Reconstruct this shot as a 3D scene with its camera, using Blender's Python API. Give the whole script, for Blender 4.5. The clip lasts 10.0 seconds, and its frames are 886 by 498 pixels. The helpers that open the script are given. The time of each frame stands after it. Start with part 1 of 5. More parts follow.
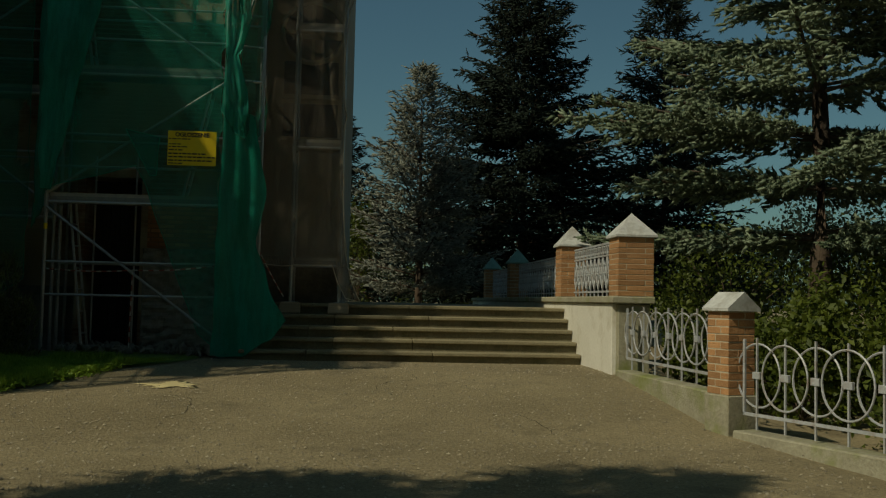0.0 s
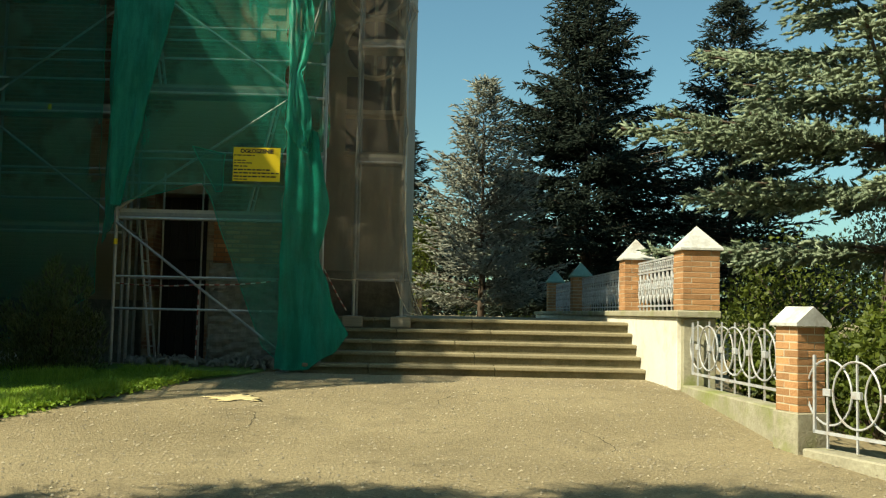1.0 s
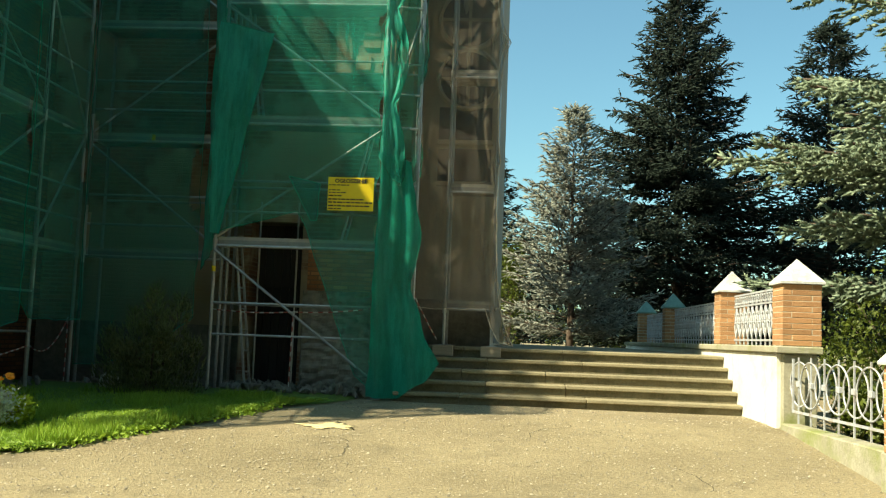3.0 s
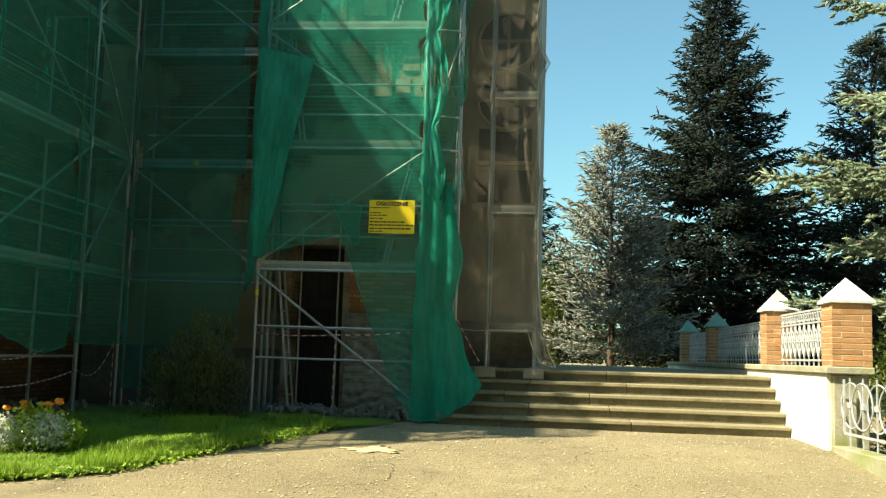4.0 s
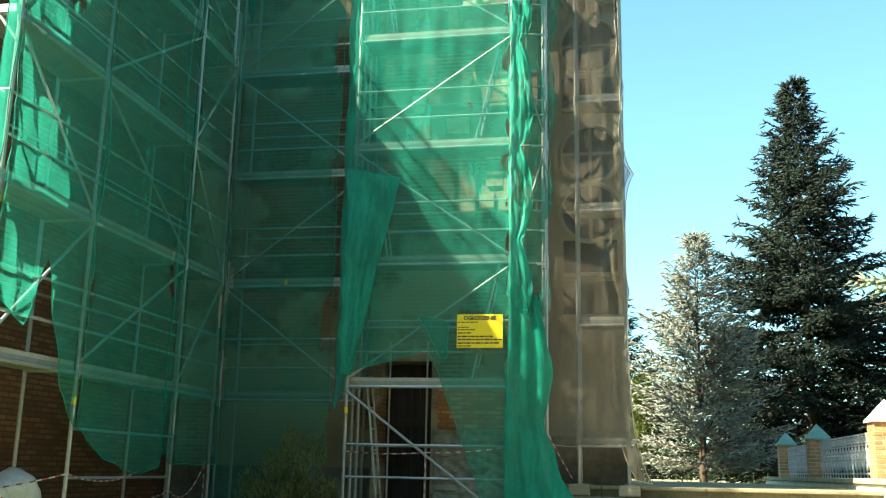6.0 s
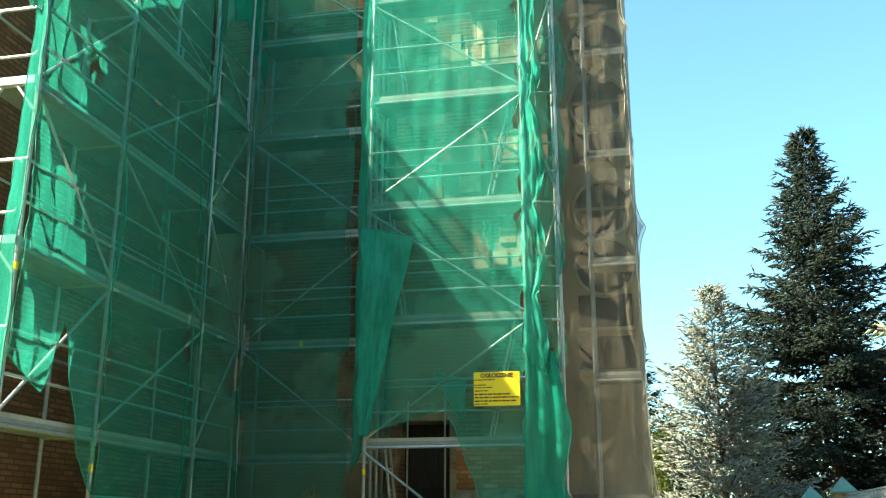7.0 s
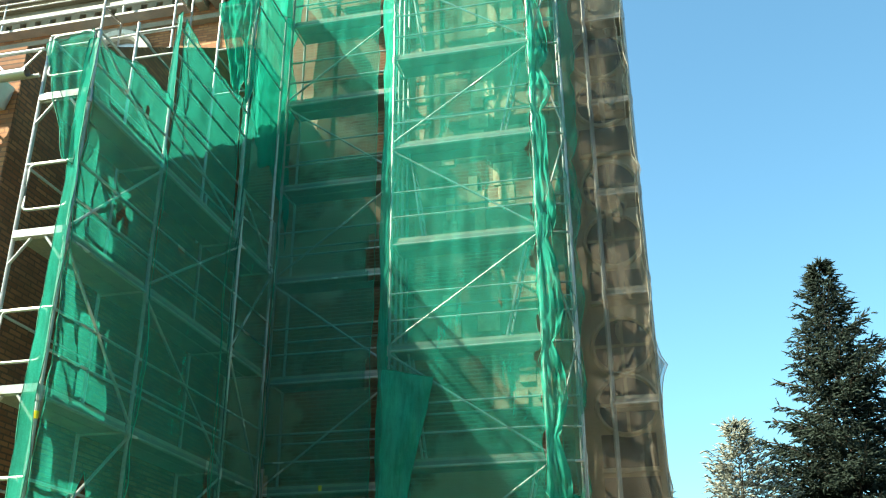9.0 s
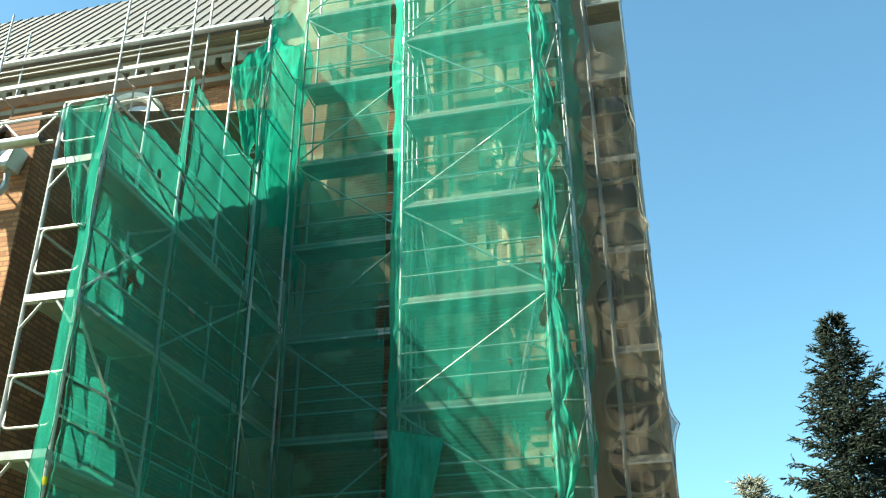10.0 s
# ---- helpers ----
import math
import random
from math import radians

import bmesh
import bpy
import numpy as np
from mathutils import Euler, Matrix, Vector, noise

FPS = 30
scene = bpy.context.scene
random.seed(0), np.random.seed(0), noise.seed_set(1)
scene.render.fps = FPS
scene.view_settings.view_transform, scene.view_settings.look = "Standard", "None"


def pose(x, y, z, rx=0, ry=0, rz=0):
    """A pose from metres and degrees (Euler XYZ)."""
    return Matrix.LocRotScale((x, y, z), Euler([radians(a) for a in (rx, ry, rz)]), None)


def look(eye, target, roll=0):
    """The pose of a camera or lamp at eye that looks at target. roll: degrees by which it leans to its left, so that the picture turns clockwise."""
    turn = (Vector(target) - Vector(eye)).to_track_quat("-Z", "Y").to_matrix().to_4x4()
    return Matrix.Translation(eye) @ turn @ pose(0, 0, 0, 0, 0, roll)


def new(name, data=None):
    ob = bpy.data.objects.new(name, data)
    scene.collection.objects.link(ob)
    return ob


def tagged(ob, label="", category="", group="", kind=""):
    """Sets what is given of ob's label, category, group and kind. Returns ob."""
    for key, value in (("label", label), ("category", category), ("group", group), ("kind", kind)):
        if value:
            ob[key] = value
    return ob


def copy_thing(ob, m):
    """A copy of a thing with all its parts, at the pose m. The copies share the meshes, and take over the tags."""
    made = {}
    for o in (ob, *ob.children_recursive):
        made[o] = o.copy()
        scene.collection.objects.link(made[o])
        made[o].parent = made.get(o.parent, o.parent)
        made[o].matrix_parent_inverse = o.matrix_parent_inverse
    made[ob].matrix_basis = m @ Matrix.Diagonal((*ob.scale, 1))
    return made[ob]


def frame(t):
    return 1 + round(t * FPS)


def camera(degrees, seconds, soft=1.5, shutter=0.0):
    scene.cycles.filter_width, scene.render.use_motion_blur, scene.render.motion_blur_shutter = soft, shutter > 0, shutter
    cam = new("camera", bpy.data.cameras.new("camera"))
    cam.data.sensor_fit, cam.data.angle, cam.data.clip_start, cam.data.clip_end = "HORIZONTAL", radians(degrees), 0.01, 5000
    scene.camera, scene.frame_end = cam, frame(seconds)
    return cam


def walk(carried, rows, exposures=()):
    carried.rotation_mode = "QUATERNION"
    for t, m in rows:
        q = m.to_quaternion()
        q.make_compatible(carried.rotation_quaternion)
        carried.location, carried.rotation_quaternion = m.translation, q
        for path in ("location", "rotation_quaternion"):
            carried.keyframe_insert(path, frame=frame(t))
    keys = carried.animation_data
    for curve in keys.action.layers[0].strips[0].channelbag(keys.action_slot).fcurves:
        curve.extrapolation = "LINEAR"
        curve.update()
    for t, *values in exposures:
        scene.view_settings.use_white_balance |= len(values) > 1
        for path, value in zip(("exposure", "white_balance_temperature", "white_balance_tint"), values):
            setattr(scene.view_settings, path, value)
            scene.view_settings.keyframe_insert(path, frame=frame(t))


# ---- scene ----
cam = camera(49.00, 10.0, soft=1.2)
# seconds, place of the eye, yaw, pitch, lean
PATH = [
    (0.0, 0.214, 0.024, 1.387, -4.78, 3.05, 1.22),
    (0.5, 0.219, 0.023, 1.405, -3.1, 3.32, 1.06),
    (1.0, 0.236, 0.035, 1.404, -1.04, 3.73, 1.24),
    (1.5, 0.239, 0.027, 1.419, 0.95, 4.17, 1.61),
    (2.0, 0.218, 0.005, 1.423, 2.55, 4.59, 2.29),
    (3.5, 0.118, 0.036, 1.482, 4.91, 5.56, 1.87),
    (4.0, 0.071, 0.036, 1.496, 6.28, 6.19, 1.8),
    (4.5, 0.004, 0.043, 1.5, 7.88, 7.06, 1.64),
    (5.0, -0.057, 0.034, 1.483, 9.32, 9.52, 1.6),
    (5.5, -0.108, 0.046, 1.491, 10.39, 11.27, 1.74),
    (7.0, -0.142, 0.035, 1.477, 11.77, 16.25, 0.09),
    (7.5, -0.109, 0.008, 1.475, 12.21, 18.15, -0.11),
    (8.0, -0.132, 0.001, 1.487, 12.6, 20.07, -0.65),
    (8.5, -0.152, -0.007, 1.529, 12.62, 22.19, -0.61),
    (9.0, -0.154, -0.042, 1.566, 12.84, 24.11, -0.32),
    (9.5, -0.143, -0.071, 1.599, 13.08, 25.67, -0.36),
    (10.0, -0.132, -0.102, 1.642, 13.45, 27.28, -0.46),
]


def heading(x, y, z, yaw, pitch, lean):
    yw, pt = radians(yaw), radians(pitch)
    ahead = Vector((-math.sin(yw) * math.cos(pt), math.cos(yw) * math.cos(pt), math.sin(pt)))
    eye = Vector((x, y, z))
    return look(eye, eye + ahead, lean)


EXPOSURES = [
    (0.0, -1.22, 7000, 6), (0.5, -0.07, 7000, 6), (1.0, 0.68, 7000, 6), (1.5, 0.9, 7000, 6),
    (2.0, 1.01, 7000, 6), (3.5, 1.21, 7000, 6), (4.5, 1.51, 7000, 6), (5.5, 2.13, 6800, 6),
    (7.0, 2.29, 6600, 6), (7.5, 2.19, 6600, 6), (8.5, 2.01, 6500, 6), (10.0, 1.77, 6400, 6),
]
walk(cam, [(r[0], heading(*r[1:])) for r in PATH], EXPOSURES)

# ---- light ----
SUN_WAY = Vector((0.60, 0.36, -0.71)).normalized()
world = bpy.data.worlds.new("world")
scene.world = world
world.use_nodes = True
wn = world.node_tree.nodes
sky = wn.new("ShaderNodeTexSky")
sky.sky_type = "NISHITA"
sky.sun_disc = False
sky.sun_elevation = math.asin(-SUN_WAY.z)
sky.sun_rotation = math.atan2(-SUN_WAY.x, -SUN_WAY.y)
sky.air_density, sky.dust_density, sky.ozone_density = 1.0, 1.2, 0.35
wn["Background"].inputs[1].default_value = 0.076
tint = wn.new("ShaderNodeMix")
tint.data_type, tint.blend_type = "RGBA", "MULTIPLY"
tint.inputs[0].default_value, tint.inputs[7].default_value = 1.0, (0.73, 1.12, 1.09, 1)
world.node_tree.links.new(sky.outputs[0], tint.inputs[6])
world.node_tree.links.new(tint.outputs[2], wn["Background"].inputs[0])
sun = new("sun", bpy.data.lights.new("sun", "SUN"))
sun.data.energy, sun.data.angle, sun.data.color = 5.0, radians(0.55), (1.0, 0.92, 0.70)
sun.matrix_world = look((-20, -8, 25), Vector((-20, -8, 25)) + SUN_WAY)


# ---- materials ----
def ramp_of(nt, fac, stops):
    r = nt.nodes.new("ShaderNodeValToRGB")
    while len(r.color_ramp.elements) < len(stops):
        r.color_ramp.elements.new(0.5)
    for e, (p, c) in zip(r.color_ramp.elements, stops):
        e.position, e.color = p, (*c, 1)
    nt.links.new(fac, r.inputs[0])
    return r.outputs[0]


def noise_of(nt, scale, detail=4.0, rough=0.6, stretch=None):
    g = nt.nodes.new("ShaderNodeNewGeometry")
    n = nt.nodes.new("ShaderNodeTexNoise")
    n.inputs["Scale"].default_value, n.inputs["Detail"].default_value, n.inputs["Roughness"].default_value = scale, detail, rough
    src = g.outputs["Position"]
    if stretch:
        m = nt.nodes.new("ShaderNodeMapping")
        m.inputs["Scale"].default_value = stretch
        nt.links.new(src, m.inputs[0])
        src = m.outputs[0]
    nt.links.new(src, n.inputs["Vector"])
    return n.outputs["Fac"]


def mixed(nt, fac, a, b, mode="MIX"):
    m = nt.nodes.new("ShaderNodeMix")
    m.data_type, m.blend_type = "RGBA", mode
    for s, v in ((m.inputs[0], fac), (m.inputs[6], a), (m.inputs[7], b)):
        if isinstance(v, (int, float)):
            s.default_value = v
        elif isinstance(v, tuple):
            s.default_value = (*v, 1)
        else:
            nt.links.new(v, s)
    return m.outputs[2]


def surface(name, dark, light, fine=30.0, broad=1.2, rough=0.8, metal=0.0, bump=0.3, stain=None, stain_scale=0.8, vary=0.0, stretch=None, island=False):
    """A matt or glossy surface with grain and broad patches; stain: colour of the dirt; vary: how much each piece differs."""
    m = bpy.data.materials.new(name)
    m.use_nodes = True
    nt = m.node_tree
    b = nt.nodes["Principled BSDF"]
    f1, f2 = noise_of(nt, fine, 5, 0.65, stretch), noise_of(nt, broad, 4, 0.6, stretch)
    c1 = ramp_of(nt, f1, [(0.3, dark), (0.7, light)])
    mean = tuple((p + q) / 2 for p, q in zip(dark, light))
    c = mixed(nt, 0.4, c1, ramp_of(nt, f2, [(0.35, dark), (0.65, light)]))
    if stain:
        fac = ramp_of(nt, noise_of(nt, stain_scale, 6, 0.7), [(0.5, (0, 0, 0)), (0.72, (1, 1, 1))])
        c = mixed(nt, fac, c, stain)
    if vary:
        if island:
            rnd = nt.nodes.new("ShaderNodeNewGeometry").outputs["Random Per Island"]
        else:
            rnd = nt.nodes.new("ShaderNodeObjectInfo").outputs["Random"]
        c = mixed(nt, 1.0, c, ramp_of(nt, rnd, [(0.0, (1 - vary,) * 3), (1.0, (1 + vary * 0.3,) * 3)]), "MULTIPLY")
    nt.links.new(c, b.inputs["Base Color"])
    b.inputs["Roughness"].default_value, b.inputs["Metallic"].default_value = rough, metal
    if bump:
        bp = nt.nodes.new("ShaderNodeBump")
        bp.inputs["Strength"].default_value, bp.inputs["Distance"].default_value = bump, 0.02
        nt.links.new(f1, bp.inputs["Height"])
        nt.links.new(bp.outputs[0], b.inputs["Normal"])
    return m


def brick_surface(name, c1, c2, mortar, stain, axis="xz", plaster=None):
    """Far brickwork: courses of 75 mm; plaster: colour of the patches of render left on it."""
    m = bpy.data.materials.new(name)
    m.use_nodes = True
    nt = m.node_tree
    b = nt.nodes["Principled BSDF"]
    g = nt.nodes.new("ShaderNodeNewGeometry")
    sep, com = nt.nodes.new("ShaderNodeSeparateXYZ"), nt.nodes.new("ShaderNodeCombineXYZ")
    nt.links.new(g.outputs["Position"], sep.inputs[0])
    nt.links.new(sep.outputs["X" if axis == "xz" else "Y"], com.inputs[0])
    nt.links.new(sep.outputs["Z"], com.inputs[1])
    t = nt.nodes.new("ShaderNodeTexBrick")
    for k, v in (("Scale", 1.0), ("Mortar Size", 0.012), ("Brick Width", 0.26), ("Row Height", 0.075), ("Bias", -0.1)):
        t.inputs[k].default_value = v
    t.inputs["Color1"].default_value, t.inputs["Color2"].default_value, t.inputs["Mortar"].default_value = (*c1, 1), (*c2, 1), (*mortar, 1)
    nt.links.new(com.outputs[0], t.inputs["Vector"])
    c = mixed(nt, ramp_of(nt, noise_of(nt, 1.1, 6, 0.7), [(0.42, (0, 0, 0)), (0.75, (0.85, 0.85, 0.85))]), t.outputs["Color"], stain)
    c = mixed(nt, 0.15, c, ramp_of(nt, noise_of(nt, 14, 5), [(0.3, c1), (0.7, c2)]))
    if plaster:
        c = mixed(nt, ramp_of(nt, noise_of(nt, 0.55, 5, 0.55), [(0.46, (0, 0, 0)), (0.52, (1, 1, 1))]), c, plaster)
    nt.links.new(c, b.inputs["Base Color"])
    b.inputs["Roughness"].default_value = 0.9
    bp = nt.nodes.new("ShaderNodeBump")
    bp.inputs["Strength"].default_value, bp.inputs["Distance"].default_value = 0.6, 0.01
    nt.links.new(t.outputs["Fac"], bp.inputs["Height"])
    bp.invert = True
    nt.links.new(bp.outputs[0], b.inputs["Normal"])
    return m


def netting(name, thin, thick, cover, folds=2.2, glow=0.5):
    """Woven sheeting: part open, part thread that lets light through; cover: share of thread, thin to bunched."""
    m = bpy.data.materials.new(name)
    m.use_nodes = True
    nt = m.node_tree
    nt.nodes.remove(nt.nodes["Principled BSDF"])
    out = nt.nodes["Material Output"]
    c = mixed(nt, noise_of(nt, 3.0, 5), thin, thick)
    c = mixed(nt, 0.35, c, ramp_of(nt, noise_of(nt, 60, 2, 0.5), [(0.3, thin), (0.7, thick)]))
    c = mixed(nt, 0.25, c, ramp_of(nt, noise_of(nt, 11, 4, 0.65, (1.0, 1.0, 0.12)), [(0.38, tuple(0.55 * q for q in thin)), (0.62, thick)]))
    dif, tra, mix1 = nt.nodes.new("ShaderNodeBsdfDiffuse"), nt.nodes.new("ShaderNodeBsdfTranslucent"), nt.nodes.new("ShaderNodeMixShader")
    nt.links.new(c, dif.inputs[0])
    nt.links.new(c, tra.inputs[0])
    mix1.inputs[0].default_value = glow
    nt.links.new(dif.outputs[0], mix1.inputs[1])
    nt.links.new(tra.outputs[0], mix1.inputs[2])
    hole, mix2 = nt.nodes.new("ShaderNodeBsdfTransparent"), nt.nodes.new("ShaderNodeMixShader")
    lo, hi = cover
    fac = ramp_of(nt, noise_of(nt, folds, 4, 0.6, (1.0, 1.0, 0.28)), [(0.35, (lo,) * 3), (0.68, (hi,) * 3)])
    nt.links.new(fac, mix2.inputs[0])
    nt.links.new(hole.outputs[0], mix2.inputs[1])
    nt.links.new(mix1.outputs[0], mix2.inputs[2])
    nt.links.new(mix2.outputs[0], out.inputs[0])
    return m


def leafy(name, dark, light, rough=0.6, scale=1.5, glow=0.25, gloss=0.5):
    m = bpy.data.materials.new(name)
    m.use_nodes = True
    nt = m.node_tree
    b = nt.nodes["Principled BSDF"]
    rnd = nt.nodes.new("ShaderNodeNewGeometry").outputs["Random Per Island"]
    c = mixed(nt, 0.5, ramp_of(nt, rnd, [(0.0, dark), (1.0, light)]), ramp_of(nt, noise_of(nt, scale, 3), [(0.3, dark), (0.7, light)]))
    nt.links.new(c, b.inputs["Base Color"])
    b.inputs["Roughness"].default_value, b.inputs["Specular IOR Level"].default_value = rough, gloss
    tra, mx = nt.nodes.new("ShaderNodeBsdfTranslucent"), nt.nodes.new("ShaderNodeMixShader")
    nt.links.new(c, tra.inputs[0])
    mx.inputs[0].default_value = glow
    nt.links.new(b.outputs[0], mx.inputs[1])
    nt.links.new(tra.outputs[0], mx.inputs[2])
    nt.links.new(mx.outputs[0], nt.nodes["Material Output"].inputs[0])
    return m


M_GRAVEL = surface("worn_gravel_asphalt", (0.12, 0.094, 0.05), (0.41, 0.342, 0.205), fine=34, broad=0.45, rough=0.95, bump=0.9, stain=(0.135, 0.11, 0.064), stain_scale=0.9)
M_PEBBLE = surface("pebble", (0.18, 0.15, 0.10), (0.5, 0.44, 0.32), fine=12, broad=9, rough=0.9, bump=0.1, vary=0.5, island=True)
M_SAND = surface("yellow_sand", (0.50, 0.42, 0.21), (0.64, 0.55, 0.31), fine=60, rough=0.95)
M_SOIL = surface("soil", (0.05, 0.04, 0.025), (0.12, 0.10, 0.06), fine=25, rough=1.0, bump=0.6)
M_LAWN = surface("lawn_soil", (0.06, 0.12, 0.018), (0.14, 0.23, 0.035), fine=40, rough=1.0, bump=0.6)
M_GRASS = leafy("grass_blades", (0.13, 0.25, 0.02), (0.38, 0.53, 0.06), scale=2.5, glow=0.35)
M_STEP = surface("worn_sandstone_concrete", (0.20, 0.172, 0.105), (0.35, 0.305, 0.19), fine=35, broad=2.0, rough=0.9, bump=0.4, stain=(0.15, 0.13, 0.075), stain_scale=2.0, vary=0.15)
# riser colour holds grime plus the shade under the tread overhang
M_RISER = surface("grimy_shaded_step_riser", (0.12, 0.105, 0.06), (0.24, 0.21, 0.13), fine=30, broad=2.0, rough=0.95, bump=0.5, stain=(0.09, 0.09, 0.04), stain_scale=2.5, vary=0.2)
M_CRACK = surface("crack_dirt", (0.05, 0.04, 0.025), (0.09, 0.075, 0.045), rough=1.0)
M_CONC = surface("mossy_concrete", (0.24, 0.22, 0.16), (0.42, 0.40, 0.30), fine=28, broad=2.5, rough=0.95, bump=0.5, stain=(0.19, 0.22, 0.05), stain_scale=1.3)
M_WHITE = surface("whitewashed_render", (0.62, 0.60, 0.53), (0.80, 0.78, 0.71), fine=25, rough=0.9, bump=0.25, stain=(0.5, 0.46, 0.36), stain_scale=1.5)
M_BRICK = surface("orange_brick", (0.38, 0.185, 0.08), (0.58, 0.32, 0.15), fine=45, broad=6, rough=0.9, bump=0.5, vary=0.35)
M_MORTAR = surface("mortar", (0.40, 0.34, 0.24), (0.55, 0.48, 0.36), fine=60, rough=1.0)
M_CAP = surface("weathered_white_sheet_metal", (0.42, 0.43, 0.43), (0.66, 0.67, 0.66), fine=12, broad=3, rough=0.55, bump=0.1, stain=(0.30, 0.28, 0.24), stain_scale=3.5)
M_CAPG = surface("green_oxidised_sheet_metal", (0.12, 0.26, 0.22), (0.2, 0.38, 0.32), fine=12, broad=3, rough=0.6, bump=0.1)
M_IRON = surface("silver_painted_iron", (0.36, 0.38, 0.41), (0.52, 0.54, 0.57), fine=40, rough=0.5, metal=0.1, bump=0.15, stain=(0.30, 0.24, 0.2), stain_scale=7)
M_STEEL = surface("galvanised_steel_tube", (0.30, 0.315, 0.315), (0.50, 0.52, 0.52), fine=25, broad=4, rough=0.4, metal=0.5, bump=0.08, stain=(0.3, 0.28, 0.24), stain_scale=4)
M_DECK = surface("steel_deck", (0.17, 0.18, 0.17), (0.30, 0.31, 0.30), fine=30, broad=3, rough=0.6, metal=0.3, bump=0.2, stain=(0.3, 0.27, 0.2), stain_scale=3)
M_TOE = surface("pale_toe_board", (0.26, 0.25, 0.21), (0.42, 0.41, 0.36), fine=20, broad=2, rough=0.7, bump=0.2, stain=(0.4, 0.35, 0.25), stain_scale=3)
M_PLANK = surface("grey_timber", (0.2, 0.17, 0.12), (0.36, 0.31, 0.23), fine=12, rough=0.9, stretch=(0.2, 4, 4))
M_WALL = brick_surface("old_brick_front", (0.18, 0.085, 0.045), (0.30, 0.155, 0.085), (0.28, 0.21, 0.14), (0.08, 0.058, 0.04), plaster=(0.36, 0.31, 0.21))
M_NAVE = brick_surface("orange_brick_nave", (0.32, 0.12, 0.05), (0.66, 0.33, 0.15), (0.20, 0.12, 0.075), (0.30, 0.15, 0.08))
# wing side brick: darker copy of the nave brick, its shade put into the colour
M_NAVEY = brick_surface("shade_dark_brick_side", (0.16, 0.06, 0.026), (0.34, 0.15, 0.065), (0.07, 0.045, 0.03), (0.07, 0.04, 0.024), axis="yz")
M_STONE = surface("rough_plinth_stone", (0.12, 0.11, 0.09), (0.27, 0.25, 0.205), fine=9, broad=2, rough=0.95, bump=1.0)
M_PLINTH = surface("pale_hewn_stone", (0.17, 0.16, 0.135), (0.36, 0.34, 0.29), fine=9, broad=2, rough=0.95, bump=0.8)
# near-black boards: the darkness of the doorway is put into their colour
M_DOOR = surface("black_doorway_boards", (0.012, 0.011, 0.01), (0.035, 0.03, 0.026), fine=14, broad=2, rough=0.8, bump=0.3, stretch=(4, 1, 0.3))
M_STUCCO = surface("beige_stucco", (0.31, 0.27, 0.205), (0.47, 0.41, 0.32), fine=20, broad=1.5, rough=0.9, bump=0.3, stain=(0.33, 0.27, 0.19))
M_FACING = surface("pale_facing_stone", (0.44, 0.36, 0.22), (0.68, 0.59, 0.40), fine=16, broad=5, rough=0.9, bump=0.6, stain=(0.34, 0.20, 0.11), stain_scale=3, vary=0.3)
M_DARK = surface("dark_opening", (0.01, 0.01, 0.012), (0.03, 0.03, 0.035), fine=5, rough=0.4, bump=0)
M_ROOF = surface("grey_standing_seam_roof", (0.07, 0.073, 0.076), (0.115, 0.118, 0.12), fine=6, broad=0.8, rough=0.6, metal=0.0, bump=0.05)
M_TRIM = surface("cornice_stone", (0.19, 0.165, 0.12), (0.33, 0.30, 0.23), fine=20, rough=0.9)
M_ZINC = surface("zinc_pipe", (0.36, 0.38, 0.4), (0.5, 0.52, 0.54), fine=8, rough=0.45, metal=0.5, bump=0.05)
M_NET = netting("green_debris_netting", (0.014, 0.23, 0.15), (0.05, 0.59, 0.455), (0.45, 0.55), folds=1.1)
M_NETW = netting("close_green_netting", (0.01, 0.22, 0.14), (0.03, 0.54, 0.39), (0.78, 0.94), folds=1.8)
M_NET2 = netting("bunched_green_netting", (0.018, 0.33, 0.22), (0.08, 0.69, 0.53), (0.60, 0.92), folds=4.0)
M_NETG = netting("beige_debris_netting", (0.27, 0.23, 0.175), (0.42, 0.37, 0.29), (0.37, 0.58))
M_HEM = surface("green_net_hem", (0.0, 0.14, 0.09), (0.01, 0.26, 0.17), rough=0.7)
M_HEMG = surface("beige_net_hem", (0.34, 0.30, 0.22), (0.5, 0.45, 0.36), rough=0.8)
M_YELLOW = surface("yellow_sign_board", (0.80, 0.58, 0.01), (0.88, 0.66, 0.015), fine=10, rough=0.5, bump=0.02)
M_INK = surface("black_print", (0.02, 0.018, 0.01), (0.035, 0.03, 0.02), rough=0.6, bump=0)
M_RED = surface("faded_red_plastic", (0.26, 0.055, 0.045), (0.38, 0.09, 0.07), rough=0.5, bump=0)
M_PLWHITE = surface("grubby_white_plastic", (0.42, 0.41, 0.39), (0.58, 0.57, 0.54), rough=0.5, bump=0)
M_SACK = surface("white_sack", (0.45, 0.44, 0.4), (0.72, 0.70, 0.65), fine=14, broad=4, rough=0.7, bump=0.5)
M_BARK = surface("spruce_bark", (0.05, 0.035, 0.025), (0.13, 0.095, 0.07), fine=18, broad=3, rough=1.0, bump=0.8, stretch=(1, 1, 0.4))
M_BLUE = leafy("blue_spruce_needles", (0.06, 0.095, 0.05), (0.34, 0.41, 0.29), scale=2.0, glow=0.12, gloss=0.2)
M_PALE = leafy("pale_spruce_needles", (0.035, 0.048, 0.034), (0.52, 0.55, 0.47), scale=1.2, glow=0.25)
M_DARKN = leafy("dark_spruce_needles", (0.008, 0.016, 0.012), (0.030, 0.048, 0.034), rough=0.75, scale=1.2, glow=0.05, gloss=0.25)
